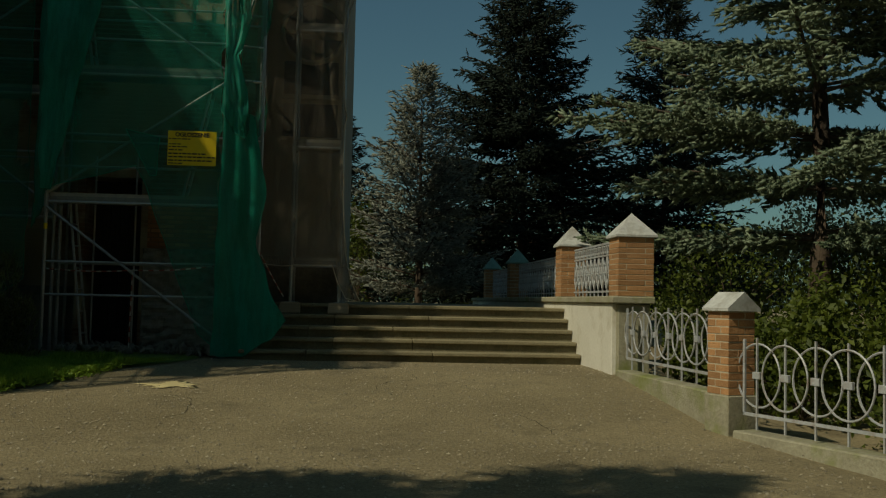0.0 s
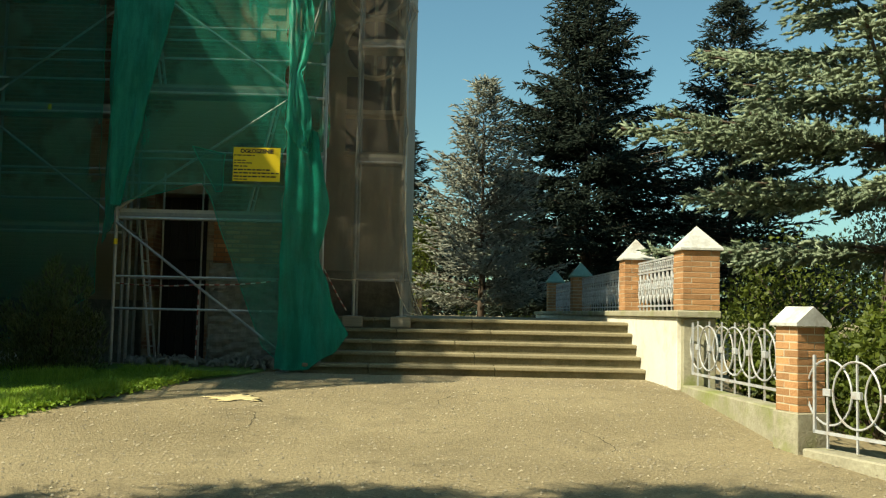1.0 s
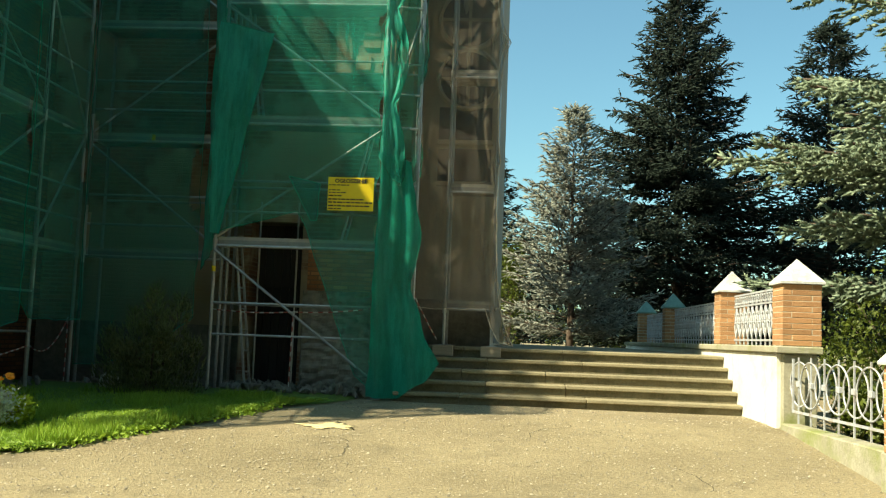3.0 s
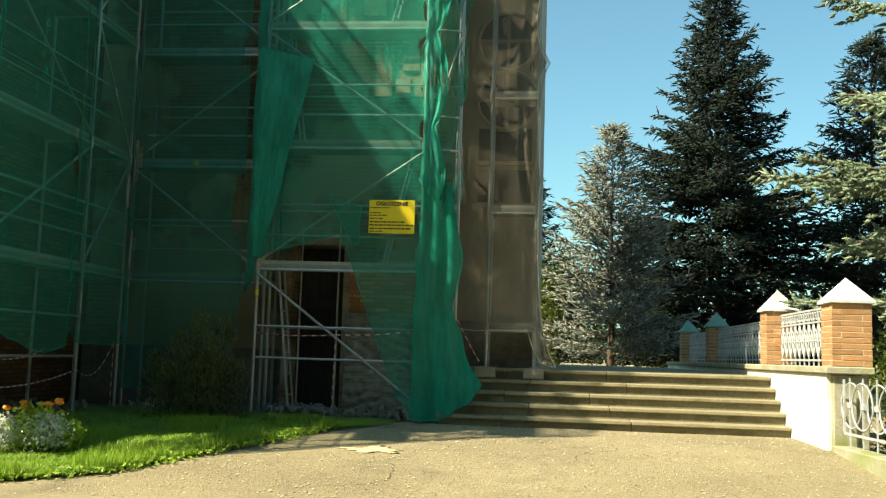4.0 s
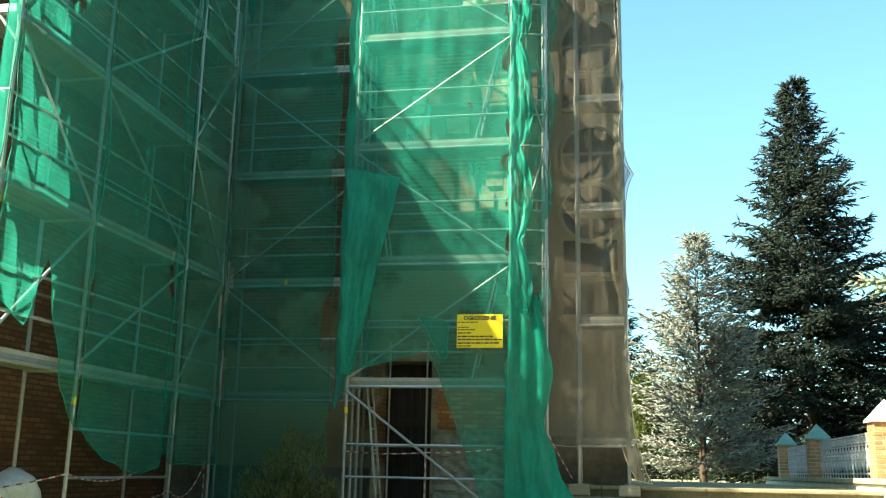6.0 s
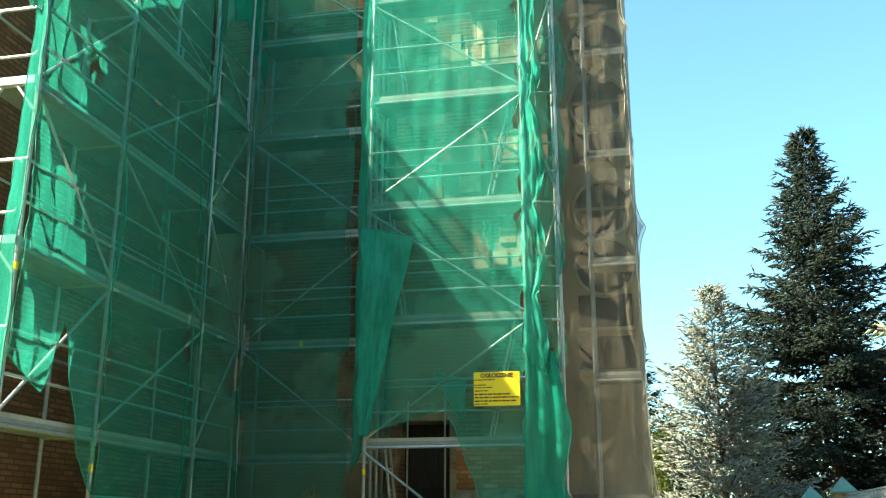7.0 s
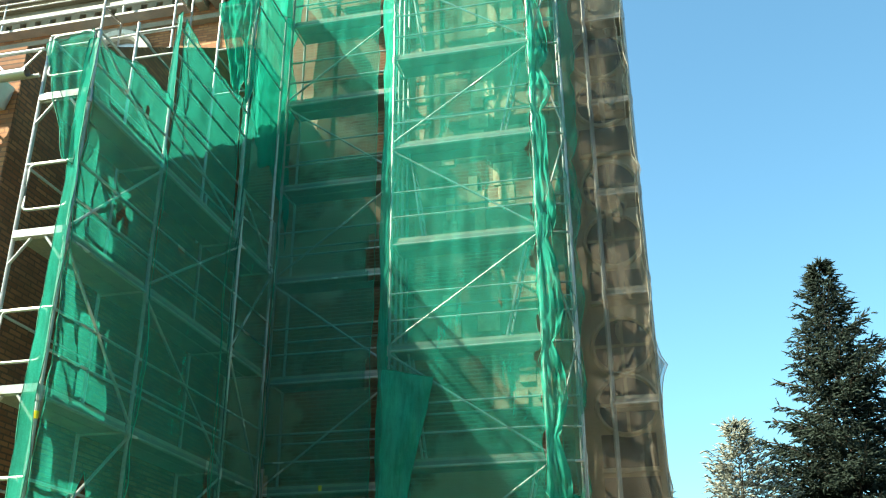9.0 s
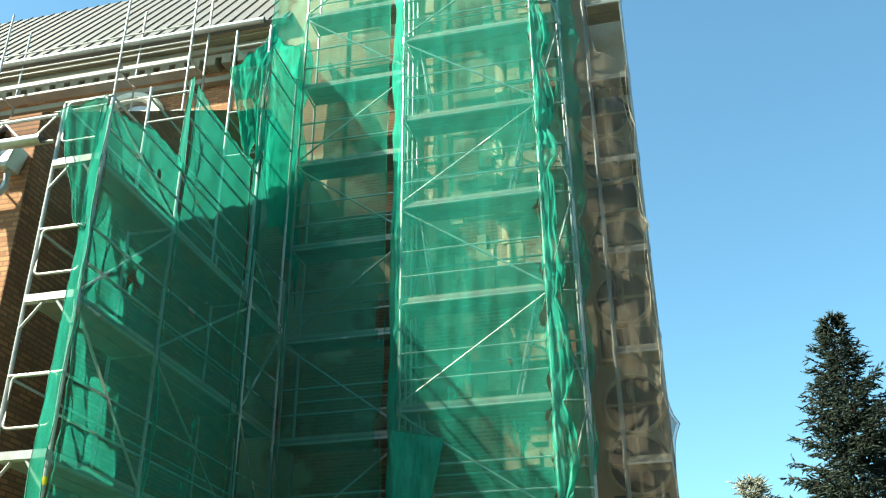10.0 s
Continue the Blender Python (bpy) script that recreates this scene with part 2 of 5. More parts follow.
M_LEAF = leafy("shrub_leaves", (0.028, 0.052, 0.006), (0.15, 0.19, 0.02), scale=2.5, glow=0.35)
M_THUJA = leafy("thuja_sprays", (0.04, 0.054, 0.018), (0.22, 0.24, 0.07), scale=3.0, glow=0.2)
M_SILVER = leafy("silver_leaves", (0.38, 0.42, 0.34), (0.66, 0.70, 0.60), scale=6)
M_LIME = leafy("lime_leaves", (0.32, 0.42, 0.03), (0.60, 0.68, 0.08), scale=6, glow=0.35)
M_ORANGE = leafy("orange_petals", (0.75, 0.16, 0.01), (0.9, 0.36, 0.02), scale=8)


# ---- shape helpers ----
def mesh_of(name, bm, material, smooth=False):
    me = bpy.data.meshes.new(name)
    bm.to_mesh(me)
    bm.free()
    me.materials.append(material)
    if smooth:
        for p in me.polygons:
            p.use_smooth = True
    return me


def part(name, bm, material, parent=None, label="", smooth=False):
    me = bm if isinstance(bm, bpy.types.Mesh) else mesh_of(name, bm, material, smooth)
    ob = new(name, me)
    if parent:
        ob.parent = parent
    if label:
        ob["label"] = label
    return ob


def empty(name, place=(0, 0, 0), turn=0.0):
    ob = new(name)
    ob.matrix_world = pose(*place, 0, 0, turn)
    bpy.context.view_layer.update()
    return ob


def box(x0, x1, y0, y1, z0, z1, bevel=0.0, bm=None):
    bm2 = bmesh.new()
    bmesh.ops.create_cube(bm2, size=1, matrix=Matrix.LocRotScale(((x0 + x1) / 2, (y0 + y1) / 2, (z0 + z1) / 2), None, (x1 - x0, y1 - y0, z1 - z0)))
    if bevel:
        bmesh.ops.bevel(bm2, geom=list(bm2.edges), offset=bevel, segments=1, affect="EDGES")
    if bm is None:
        return bm2
    me = bpy.data.meshes.new("tmp")
    bm2.to_mesh(me)
    bm2.free()
    bm.from_mesh(me)
    bpy.data.meshes.remove(me)
    return bm


def tube(a, b, r=0.024, n=8, bm=None, r2=None):
    bm = bm or bmesh.new()
    a, b = Vector(a), Vector(b)
    m = Matrix.Translation((a + b) / 2) @ (b - a).to_track_quat("Z", "Y").to_matrix().to_4x4()
    bmesh.ops.create_cone(bm, cap_ends=True, segments=n, radius1=r, radius2=r if r2 is None else r2, depth=(b - a).length, matrix=m)
    return bm


def polytube(points, r, n=6, closed=False, bm=None):
    """A bent tube through the points."""
    bm = bm or bmesh.new()
    pts = [Vector(p) for p in points]
    rings, count = [], len(pts)
    for i, p in enumerate(pts):
        if closed:
            d = pts[(i + 1) % count] - pts[i - 1]
        else:
            d = pts[min(i + 1, count - 1)] - pts[max(i - 1, 0)]
        q = d.to_track_quat("Z", "Y")
        rings.append([bm.verts.new(p + q @ Vector((r * math.cos(2 * math.pi * k / n), r * math.sin(2 * math.pi * k / n), 0))) for k in range(n)])
    for i in range(count if closed else count - 1):
        a, b = rings[i], rings[(i + 1) % count]
        for k in range(n):
            bm.faces.new((a[k], a[(k + 1) % n], b[(k + 1) % n], b[k]))
    return bm


def soup(name, verts, faces, material, smooth=False):
    """A mesh from arrays of corners and triangles."""
    me = bpy.data.meshes.new(name)
    verts, faces = np.asarray(verts, np.float32), np.asarray(faces, np.int32)
    me.vertices.add(len(verts))
    me.vertices.foreach_set("co", verts.ravel())
    me.loops.add(faces.size)
    me.loops.foreach_set("vertex_index", faces.ravel())
    me.polygons.add(len(faces))
    me.polygons.foreach_set("loop_start", np.arange(0, faces.size, 3, dtype=np.int32))
    me.polygons.foreach_set("loop_total", np.full(len(faces), 3, np.int32))
    me.update(calc_edges=True)
    me.materials.append(material)
    return me


def unit(v):
    return v / np.maximum(np.linalg.norm(v, axis=-1, keepdims=True), 1e-9)


def brushes(base, way, length, radius, rng, needles=10, plump=0.45):
    """Needle-clad twigs: a thin spindle with flat needles all round, for arrays of twigs."""
    n = len(base)
    way = unit(way)
    side = unit(np.cross(way, rng.normal(size=(n, 3))))
    up = np.cross(way, side)
    L, r = length[:, None], radius[:, None]
    v, f = [], []
    mid = base + way * L * 0.35
    tip = base + way * L
    ring = [mid + (side * math.cos(a) + up * math.sin(a)) * r * plump for a in (0, 2.094, 4.189)]
    v += [base, tip] + ring
    k = np.arange(n)
    for i in range(3):
        f.append(np.stack([k, k + (2 + i) * n, k + (2 + (i + 1) % 3) * n], 1))
        f.append(np.stack([k + n, k + (2 + (i + 1) % 3) * n, k + (2 + i) * n], 1))
    off = 5
    for j in range(needles):
        a = rng.uniform(0, 2 * math.pi, (n, 1))
        s = rng.uniform(0.0, 0.9, (n, 1))
        root = base + way * L * s
        out = side * np.cos(a) + up * np.sin(a)
        end = root + (out * 0.8 + way * 0.75) * r * rng.uniform(0.9, 1.6, (n, 1))
        wid = np.cross(out, way) * r * 0.22
        v += [root - wid, root + wid, end]
        f.append(np.stack([k + off * n, k + (off + 1) * n, k + (off + 2) * n], 1))
        off += 3
    return np.concatenate(v), np.concatenate(f)


def leaves(centre, size, rng, flat=0.0):
    """Small folded leaves at the given places."""
    n = len(centre)
    d = unit(rng.normal(size=(n, 3)) * (1, 1, 1 - flat))
    s = unit(np.cross(d, rng.normal(size=(n, 3))))
    z = size[:, None]
    v = np.concatenate([centre - d * z, centre + s * z * 0.5, centre + d * z, centre - s * z * 0.5 + np.cross(d, s) * z * 0.2])
    k = np.arange(n)
    return v, np.concatenate([np.stack([k, k + n, k + 2 * n], 1), np.stack([k, k + 2 * n, k + 3 * n], 1)])


def spruce(place, height, reach, first, needles, label, seed, droop=0.25, whorls=34, per=9, gap=0.2, step=0.14, spread=0.42, perk=0.3, twig=0.16, thick=0.035, trunk_r=0.16, power=0.8, count=9, lift=0.35, plump=0.45, vary=0.35, skirt=1.0, wobble=0.2):
    """A conifer: trunk, bare limbs and a crown of needle-clad twigs on whorled, drooping boughs."""
    rng = np.random.default_rng(seed)
    tree = tagged(empty("spruce_tree", place), label, "tree")
    bm = bmesh.new()
    polytube([(0.05 * math.sin(i), 0.04 * math.cos(2 * i), height * i / 6) for i in range(6)], trunk_r, 9, bm=bm)
    for v in bm.verts:
        k = 1 - 0.92 * v.co.z / height
        v.co.x *= k
        v.co.y *= k
    part("trunk", bm, M_BARK, tree, smooth=True)
    limbs, B, W, LN = bmesh.new(), [], [], []
    for w in range(whorls):
        s = ((w + 0.5) / whorls) ** 0.9
        z = first + (height - first) * s
        for b in range(per):
            az = rng.uniform(0, 2 * math.pi)
            length = reach * (1 - s) ** power * rng.uniform(1 - vary, 1.12) * (skirt if s < 0.16 else 1.0) + 0.12
            zz = z + rng.uniform(-wobble, wobble)
            hd = np.array((math.cos(az), math.sin(az), 0))
            rise = lift * (0.4 + s) + 0.02
            q = np.linspace(0, 1, 9)
            pts = hd * (q * length)[:, None]
            pts[:, 2] = zz + length * (rise * q - droop * (1 - s) * 1.2 * q ** 1.5 + 0.16 * np.clip(q - 0.55, 0, 1))
            polytube([tuple(p) for p in pts[::2]], max(0.006, 0.012 * length ** 0.7), 4, bm=limbs)
            stems = max(4, int(length / gap))
            t = np.repeat(np.clip(np.linspace(0.1, 0.97, stems) + rng.uniform(-0.02, 0.02, stems), 0, 1), 2)
            sd = np.cross(hd, (0, 0, 1)) * np.tile((-1, 1), stems)[:, None]
            root = np.stack([np.interp(t, q, pts[:, i]) for i in range(3)], 1)
            along = length * spread * (1 - t) ** 0.75 * rng.uniform(0.5, 1.15, len(t)) + twig * 0.5
            way = unit(hd * rng.uniform(0.6, 1.0, (len(t), 1)) + sd * 0.8 + np.array((0, 0, 1.0)) * rng.uniform(-0.38, 0.05, (len(t), 1)))
            m = np.maximum(1, (along / step).astype(int))
            k = np.repeat(np.arange(len(t)), m)
            far = (np.arange(len(k)) - np.repeat(np.cumsum(m) - m, m) + rng.uniform(0.2, 0.9, len(k))) / m[k]
            B.append(root[k] + way[k] * (along[k] * far)[:, None])
            W.append(way[k] + sd[k] * rng.uniform(-0.9, 0.9, (len(k), 1)) + np.array((0, 0, 1.0)) * rng.uniform(-0.15, perk, (len(k), 1)) + rng.normal(size=(len(k), 3)) * 0.2)
            LN.append(twig * rng.uniform(0.6, 1.25, len(k)))
            m = max(8, int(length / step * 1.6))
            t = rng.uniform(0.2, 1.0, m)
            B.append(np.stack([np.interp(t, q, pts[:, i]) for i in range(3)], 1))
            W.append(hd + rng.normal(size=(m, 3)) * 0.45 + (0, 0, 0.2))
            LN.append(twig * rng.uniform(0.7, 1.1, m))
    top = np.linspace(height * 0.93, height, 8)
    B.append(np.stack([0 * top, 0 * top, top], 1))
    W.append(np.tile((0, 0, 1.0), (8, 1)))
    LN.append(np.full(8, twig * 1.2))
    part("limb", limbs, M_BARK, tree)
    B, W, LN = np.concatenate(B), np.concatenate(W), np.concatenate(LN)
    v, f = brushes(B, W, LN, np.full(len(B), thick), rng, count, plump)
    crown = part("crown", soup("crown", v, f, needles), needles, tree)
    return tree


def shrub(name, place, size, material, label, seed, leaf=0.05, count=2500, shape=0.8, category="shrub"):
    """A leafy shrub: stems and a ragged crown of single leaves in clumps."""
    rng = np.random.default_rng(seed)
    ob = tagged(empty(name, place), label, category)
    bm = bmesh.new()
    clumps = unit(rng.normal(size=(26, 3))) * rng.uniform(0.35, 1.0, (26, 1)) ** shape
    clumps[:, 2] = clumps[:, 2] * 0.5 + 0.5
    clumps *= size
    for c in clumps[:14]:
        polytube([(0, 0, 0), tuple(c * (0.3, 0.3, 0.55)), tuple(c)], 0.012, 4, bm=bm)
    part("stem", bm, M_BARK, ob)
    at = clumps[rng.integers(0, 26, count)] + rng.normal(size=(count, 3)) * np.array(size) * 0.13
    at[:, 2] = np.abs(at[:, 2])
    v, f = leaves(at, leaf * rng.uniform(0.6, 1.3, count), rng)
    part("foliage", soup("foliage", v, f, material), material, ob)
    return ob


# ---- ground ----
def ground_z(x, y):
    z = float(np.interp(y, (-6, 5, 9.3, 13.0, 15.0), (-0.08, 0.0, 0.08, 0.42, 0.43)))
    if y > 17.0:
        z += min(1.0, (y - 17.0) / 4.0) * (0.78 if x < 4.4 else 0.5)
    if x > 4.3:
        z -= min(0.25, (x - 4.3) * 0.25)
    return z


def lawn_edge(y):
    return np.interp(y, (-5, 5, 9.25, 9.95, 11.2, 12.2, 13.3, 14.2, 15.1), (-9.0, -7.6, -5.64, -4.6, -3.9, -3.35, -2.8, -2.4, -2.2))


bm = bmesh.new()
xs = [-900, -300, -90, -40, -22] + [i * 0.5 for i in range(-32, 33)] + [22, 40, 90, 300, 900]
ys = [-900, -300, -90, -40, -20] + [i * 0.5 for i in range(-24, 81)] + [55, 90, 300, 900]
grid = [[bm.verts.new((x, y, ground_z(x, y) + 0.012 * noise.noise((x * 0.8, y * 0.8, 0)))) for x in xs] for y in ys]
for j in range(len(ys) - 1):
    for i in range(len(xs) - 1):
        bm.faces.new((grid[j][i], grid[j][i + 1], grid[j + 1][i + 1], grid[j + 1][i]))
tagged(part("ground", bm, M_GRAVEL, smooth=True), "worn tan gravel and asphalt forecourt", "ground", kind="structure")

# lawn: a raised sheet of turf along the foot of the scaffold, with blades
bm = bmesh.new()
last = None
for j in range(54):
    y = -3 + j * 0.35
    e = lawn_edge(y) + 0.10 * noise.noise((y * 2.3, 0, 5))
    row = [bm.verts.new((x, y, ground_z(x, y) + h)) for x, h in ((-30, 0.05), (-14, 0.05), (e - 3, 0.06), (e - 1.2, 0.06), (e - 0.35, 0.05), (e, 0.012))]
    if last:
        for i in range(5):
            bm.faces.new((last[i], last[i + 1], row[i + 1], row[i]))
    last = row
tagged(part("lawn", bm, M_LAWN, smooth=True), "strip of lawn beside the gravel forecourt", "lawn", kind="structure")
rng = np.random.default_rng(3)
N = 90000
gy = rng.uniform(7.0, 15.3, N)
gx = lawn_edge(gy) + 0.08 - np.abs(rng.normal(size=N)) * 1.7
keep = gy < 14.3 - rng.random(N) * 0.8
gx, gy = gx[keep], gy[keep]
n = len(gx)
gz = np.interp(gy, (-6, 5, 9.3, 13.0, 15.0), (-0.08, 0.0, 0.08, 0.42, 0.43)) + 0.045
h = rng.uniform(0.03, 0.10, n) * (0.6 + 0.9 * (np.sin(gx * 3.1) * np.cos(gy * 2.7) > 0.2))
a = rng.uniform(0, 6.28, n)
lean = rng.normal(size=(n, 2)) * 0.035
root = np.stack([gx, gy, gz], 1)
wid = np.stack([np.cos(a), np.sin(a), 0 * a], 1) * 0.007
v = np.concatenate([root - wid, root + wid, root + np.stack([lean[:, 0], lean[:, 1], h], 1)])
k = np.arange(n)
tagged(part("grass", soup("grass", v, np.stack([k, k + n, k + 2 * n], 1), M_GRASS), M_GRASS), "short bright green grass blades on the lawn", "grass", kind="stuff")

bm = bmesh.new()
bmesh.ops.create_cone(bm, cap_ends=True, segments=64, radius1=0.42, radius2=0.2, depth=0.006)
for v in bm.verts:
    k = 0.85 + 0.8 * noise.noise(v.co * 4) + 0.5 * noise.noise(v.co * 13)
    v.co = Vector((v.co.x * k, v.co.y * 0.42 * k, v.co.z * 0.6))
ob = tagged(part("sand_patch", bm, M_SAND, smooth=True), "pale yellow sand spilled on the gravel", "sand", kind="stuff")
ob.matrix_world = pose(-1.95, 11.85, ground_z(0, 11.85) + 0.014, 5.8)

# ---- stairs and landing ----
STEP_R, FOOT, RISE, TREAD, LAND = 3.68, 15.1, 0.178, 0.33, 1.30
stairs = tagged(empty("stairs", (0, FOOT, 0.45)), "five worn sandstone-coloured steps up to the landing", "stairs", kind="structure")
for i in range(5):
    y0 = FOOT + i * TREAD
    z1 = 0.41 + (i + 1) * RISE
    cuts = [-1.62, -0.6 + 0.4 * (i % 2), 1.35 - 0.3 * (i % 3), STEP_R]
    for c0, c1 in zip(cuts, cuts[1:]):
        b = box(c0 + 0.004, c1 - 0.004, y0 - 0.055, y0 + TREAD + 0.05, z1 - 0.06, z1, 0.012)
        s = part("tread", b, M_STEP)
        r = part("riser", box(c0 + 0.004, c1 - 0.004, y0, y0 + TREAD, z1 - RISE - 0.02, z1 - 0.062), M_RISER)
        for o in (s, r):
            o.parent = stairs
            o.matrix_parent_inverse = stairs.matrix_world.inverted()
tagged(part("landing", box(-1.62, STEP_R + 0.45, FOOT + 5 * TREAD, 30, 0.3, LAND, 0.01), M_STEP), "paved stone landing at the head of the steps", "landing", kind="structure")
cheek = tagged(empty("cheek_wall", (STEP_R + 0.2, 14, 0)), "white rendered cheek wall with a stone coping beside the steps", "wall", kind="structure")


def held(ob, parent):
    ob.parent = parent
    ob.matrix_parent_inverse = parent.matrix_world.inverted()
    return ob


held(part("wall_face", box(STEP_R, STEP_R + 0.42, 13.25, 30, 0.2, 1.40, 0.01), M_WHITE), cheek)
held(part("corner_block", box(STEP_R + 0.06, STEP_R + 0.5, 13.12, 13.249, 0.2, 1.395, 0.01), M_CONC), cheek)
held(part("coping", box(STEP_R - 0.05, STEP_R + 0.56, 13.05, 16.2, 1.402, 1.50, 0.015), M_CONC), cheek)
held(part("coping", box(STEP_R - 0.05, STEP_R + 0.56, 16.206, 30, 1.402, 1.50, 0.015), M_CONC), cheek)
# fall of the forecourt edge beside the cheek wall
plinth = tagged(empty("fence_plinth", (3.6, 11, 0)), "low mossy concrete plinth under the iron fence", "plinth", kind="structure")


def beam(x0, y0, x1, y1, w, z0, z1, material, parent, name="plinth_block"):
    d = Vector((x1 - x0, y1 - y0, 0))
    ob = part(name, box(0, d.length, -w / 2, w / 2, z0, z1, 0.015), material)
    ob.matrix_world = pose(x0, y0, 0, 0, 0, math.degrees(math.atan2(d.y, d.x)))
    bpy.context.view_layer.update()
    return held(ob, parent)


beam(3.84, 13.1, 3.99, 9.92, 0.28, -0.2, 0.50, M_CONC, plinth)
beam(4.05, 9.5, 5.5, 5.5, 0.3, -0.3, 0.17, M_CONC, plinth)
beam(5.51, 5.48, 8.6, 1.0, 0.3, -0.3, 0.15, M_CONC, plinth)

# ---- brick pillars ----
ends = {}


def pillar(x, y, z0, z1, w, cap, turn, label, cap_material=M_CAP, base=0.0):
    """A brick pier: bricks laid pinwheel round a mortar core, a sheet-metal cap on top."""
    ob = tagged(empty("brick_pillar", (x, y, z0), turn), label, "pillar", group="fence pillars")
    hw = w / 2
    H = z1 - z0
    part("mortar_core", box(-hw + 0.004, hw - 0.004, -hw + 0.004, hw - 0.004, 0, H), M_MORTAR, ob)
    n = round(H / 0.076)
    key = round(w, 3)
    if key not in ends:
        ends[key] = (mesh_of("brick", box(-hw, hw - 0.128, -hw, -hw + 0.118, 0.004, 0.07, 0.004), M_BRICK), mesh_of("brick", box(-hw + 0.128, hw, -hw, -hw + 0.118, 0.004, 0.07, 0.004), M_BRICK))
    for c in range(n):
        for s in range(4):
            b = part("brick", ends[key][c % 2], M_BRICK, ob)
            b.matrix_basis = pose(0, 0, c * H / n, 0, 0, 90 * s) @ Matrix.Translation((random.uniform(-0.003, 0.003), random.uniform(-0.003, 0.003), 0))
    bm = bmesh.new()
    e = hw + 0.04
    if cap == "gable":
        base_v = [bm.verts.new((sx * e, sy * e, H + 0.005)) for sx, sy in ((-1, -1), (1, -1), (1, 1), (-1, 1))]
        up = [bm.verts.new((sx * e, sy * e, H + 0.035)) for sx, sy in ((-1, -1), (1, -1), (1, 1), (-1, 1))]
        r0, r1 = bm.verts.new((0, -e, H + 0.20)), bm.verts.new((0, e, H + 0.20))
        bm.faces.new(base_v[::-1])
        for i in range(4):
            bm.faces.new((base_v[i], base_v[(i + 1) % 4], up[(i + 1) % 4], up[i]))
        bm.faces.new((up[0], up[1], r0))
        bm.faces.new((up[2], up[3], r1))
        bm.faces.new((up[1], up[2], r1, r0))
        bm.faces.new((up[3], up[0], r0, r1))
    else:
        base_v = [bm.verts.new((sx * e, sy * e, H + 0.005)) for sx, sy in ((-1, -1), (1, -1), (1, 1), (-1, 1))]
        up = [bm.verts.new((sx * e, sy * e, H + 0.035)) for sx, sy in ((-1, -1), (1, -1), (1, 1), (-1, 1))]
        top = bm.verts.new((0, 0, H + cap))
        bm.faces.new(base_v[::-1])
        for i in range(4):
            bm.faces.new((base_v[i], base_v[(i + 1) % 4], up[(i + 1) % 4], up[i]))
            bm.faces.new((up[i], up[(i + 1) % 4], top))
    part("cap", bm, cap_material, ob, "painted sheet metal cap")
    if base:
        part("footing", box(-hw - 0.02, hw + 0.02, -hw - 0.02, hw + 0.02, -base, -0.002, 0.01), M_CONC, ob, "mossy concrete footing")
    return ob


pillar(4.0, 9.72, 0.50, 1.34, 0.33, "gable", 18, "orange brick pillar with a gabled white metal cap and concrete footing", base=0.6)
pillar(4.03, 13.55, 1.505, 2.33, 0.51, 0.36, 0, "orange brick corner pillar with a white pyramid cap", M_CAP)
pillar(3.93, 17.0, 1.505, 2.38, 0.48, 0.38, 0, "orange brick pillar with a white pyramid cap beside the landing", M_CAP)
pillar(3.93, 23.0, 1.505, 2.30, 0.42, 0.36, 0, "shaded brick pillar with a greenish pyramid cap", M_CAPG)
pillar(3.93, 27.5, 1.505, 2.30, 0.42, 0.36, 0, "shaded brick pillar with a greenish pyramid cap", M_CAPG)


# ---- iron fences ----
def ring_fence(x0, y0, x1, y1, z0, z1, bars, label):
    """A panel of interlaced iron rings on upright bars with small square plates."""
    d = Vector((x1 - x0, y1 - y0, 0))
    L, H = d.length, z1 - z0
    ob = tagged(empty("iron_fence", (x0, y0, z0), math.degrees(math.atan2(d.y, d.x))), label, "fence", group="ring fences")
    part("rail", box(0, L, -0.012, 0.012, 0.03, 0.06), M_IRON, ob)
    part("end_post", box(0, 0.025, -0.012, 0.012, 0.03, H), M_IRON, ob)
    part("end_post", box(L - 0.025, L, -0.012, 0.012, 0.03, H), M_IRON, ob)
    st = L / bars
    R = (H - 0.16) / 2
    for i in range(bars):
        c = (i + 0.5) * st
        part("bar", box(c - 0.009, c + 0.009, -0.009, 0.009, -0.1, H + 0.02), M_IRON, ob)
        pts = [(c + st * 0.78 * math.cos(a), 0.014 * (-1) ** i, 0.12 + R + R * math.sin(a)) for a in [2 * math.pi * q / 28 for q in range(28)]]
        part("ring", polytube(pts, 0.011, 5, True), M_IRON, ob)
        part("plate", box(c - 0.05, c + 0.05, -0.02, 0.02, 0.12 + R - 0.035, 0.12 + R + 0.035, 0.004), M_IRON, ob)
    return ob


ring_fence(3.83, 13.0, 3.98, 9.92, 0.62, 1.34, 7, "silver painted iron fence of interlaced rings on the plinth")
ring_fence(4.04, 9.48, 5.45, 5.6, 0.29, 1.07, 11, "silver painted iron fence of interlaced rings behind the gravel")
ring_fence(5.55, 5.4, 8.4, 1.2, 0.27, 1.05, 14, "silver painted iron fence of interlaced rings farther along the gravel")


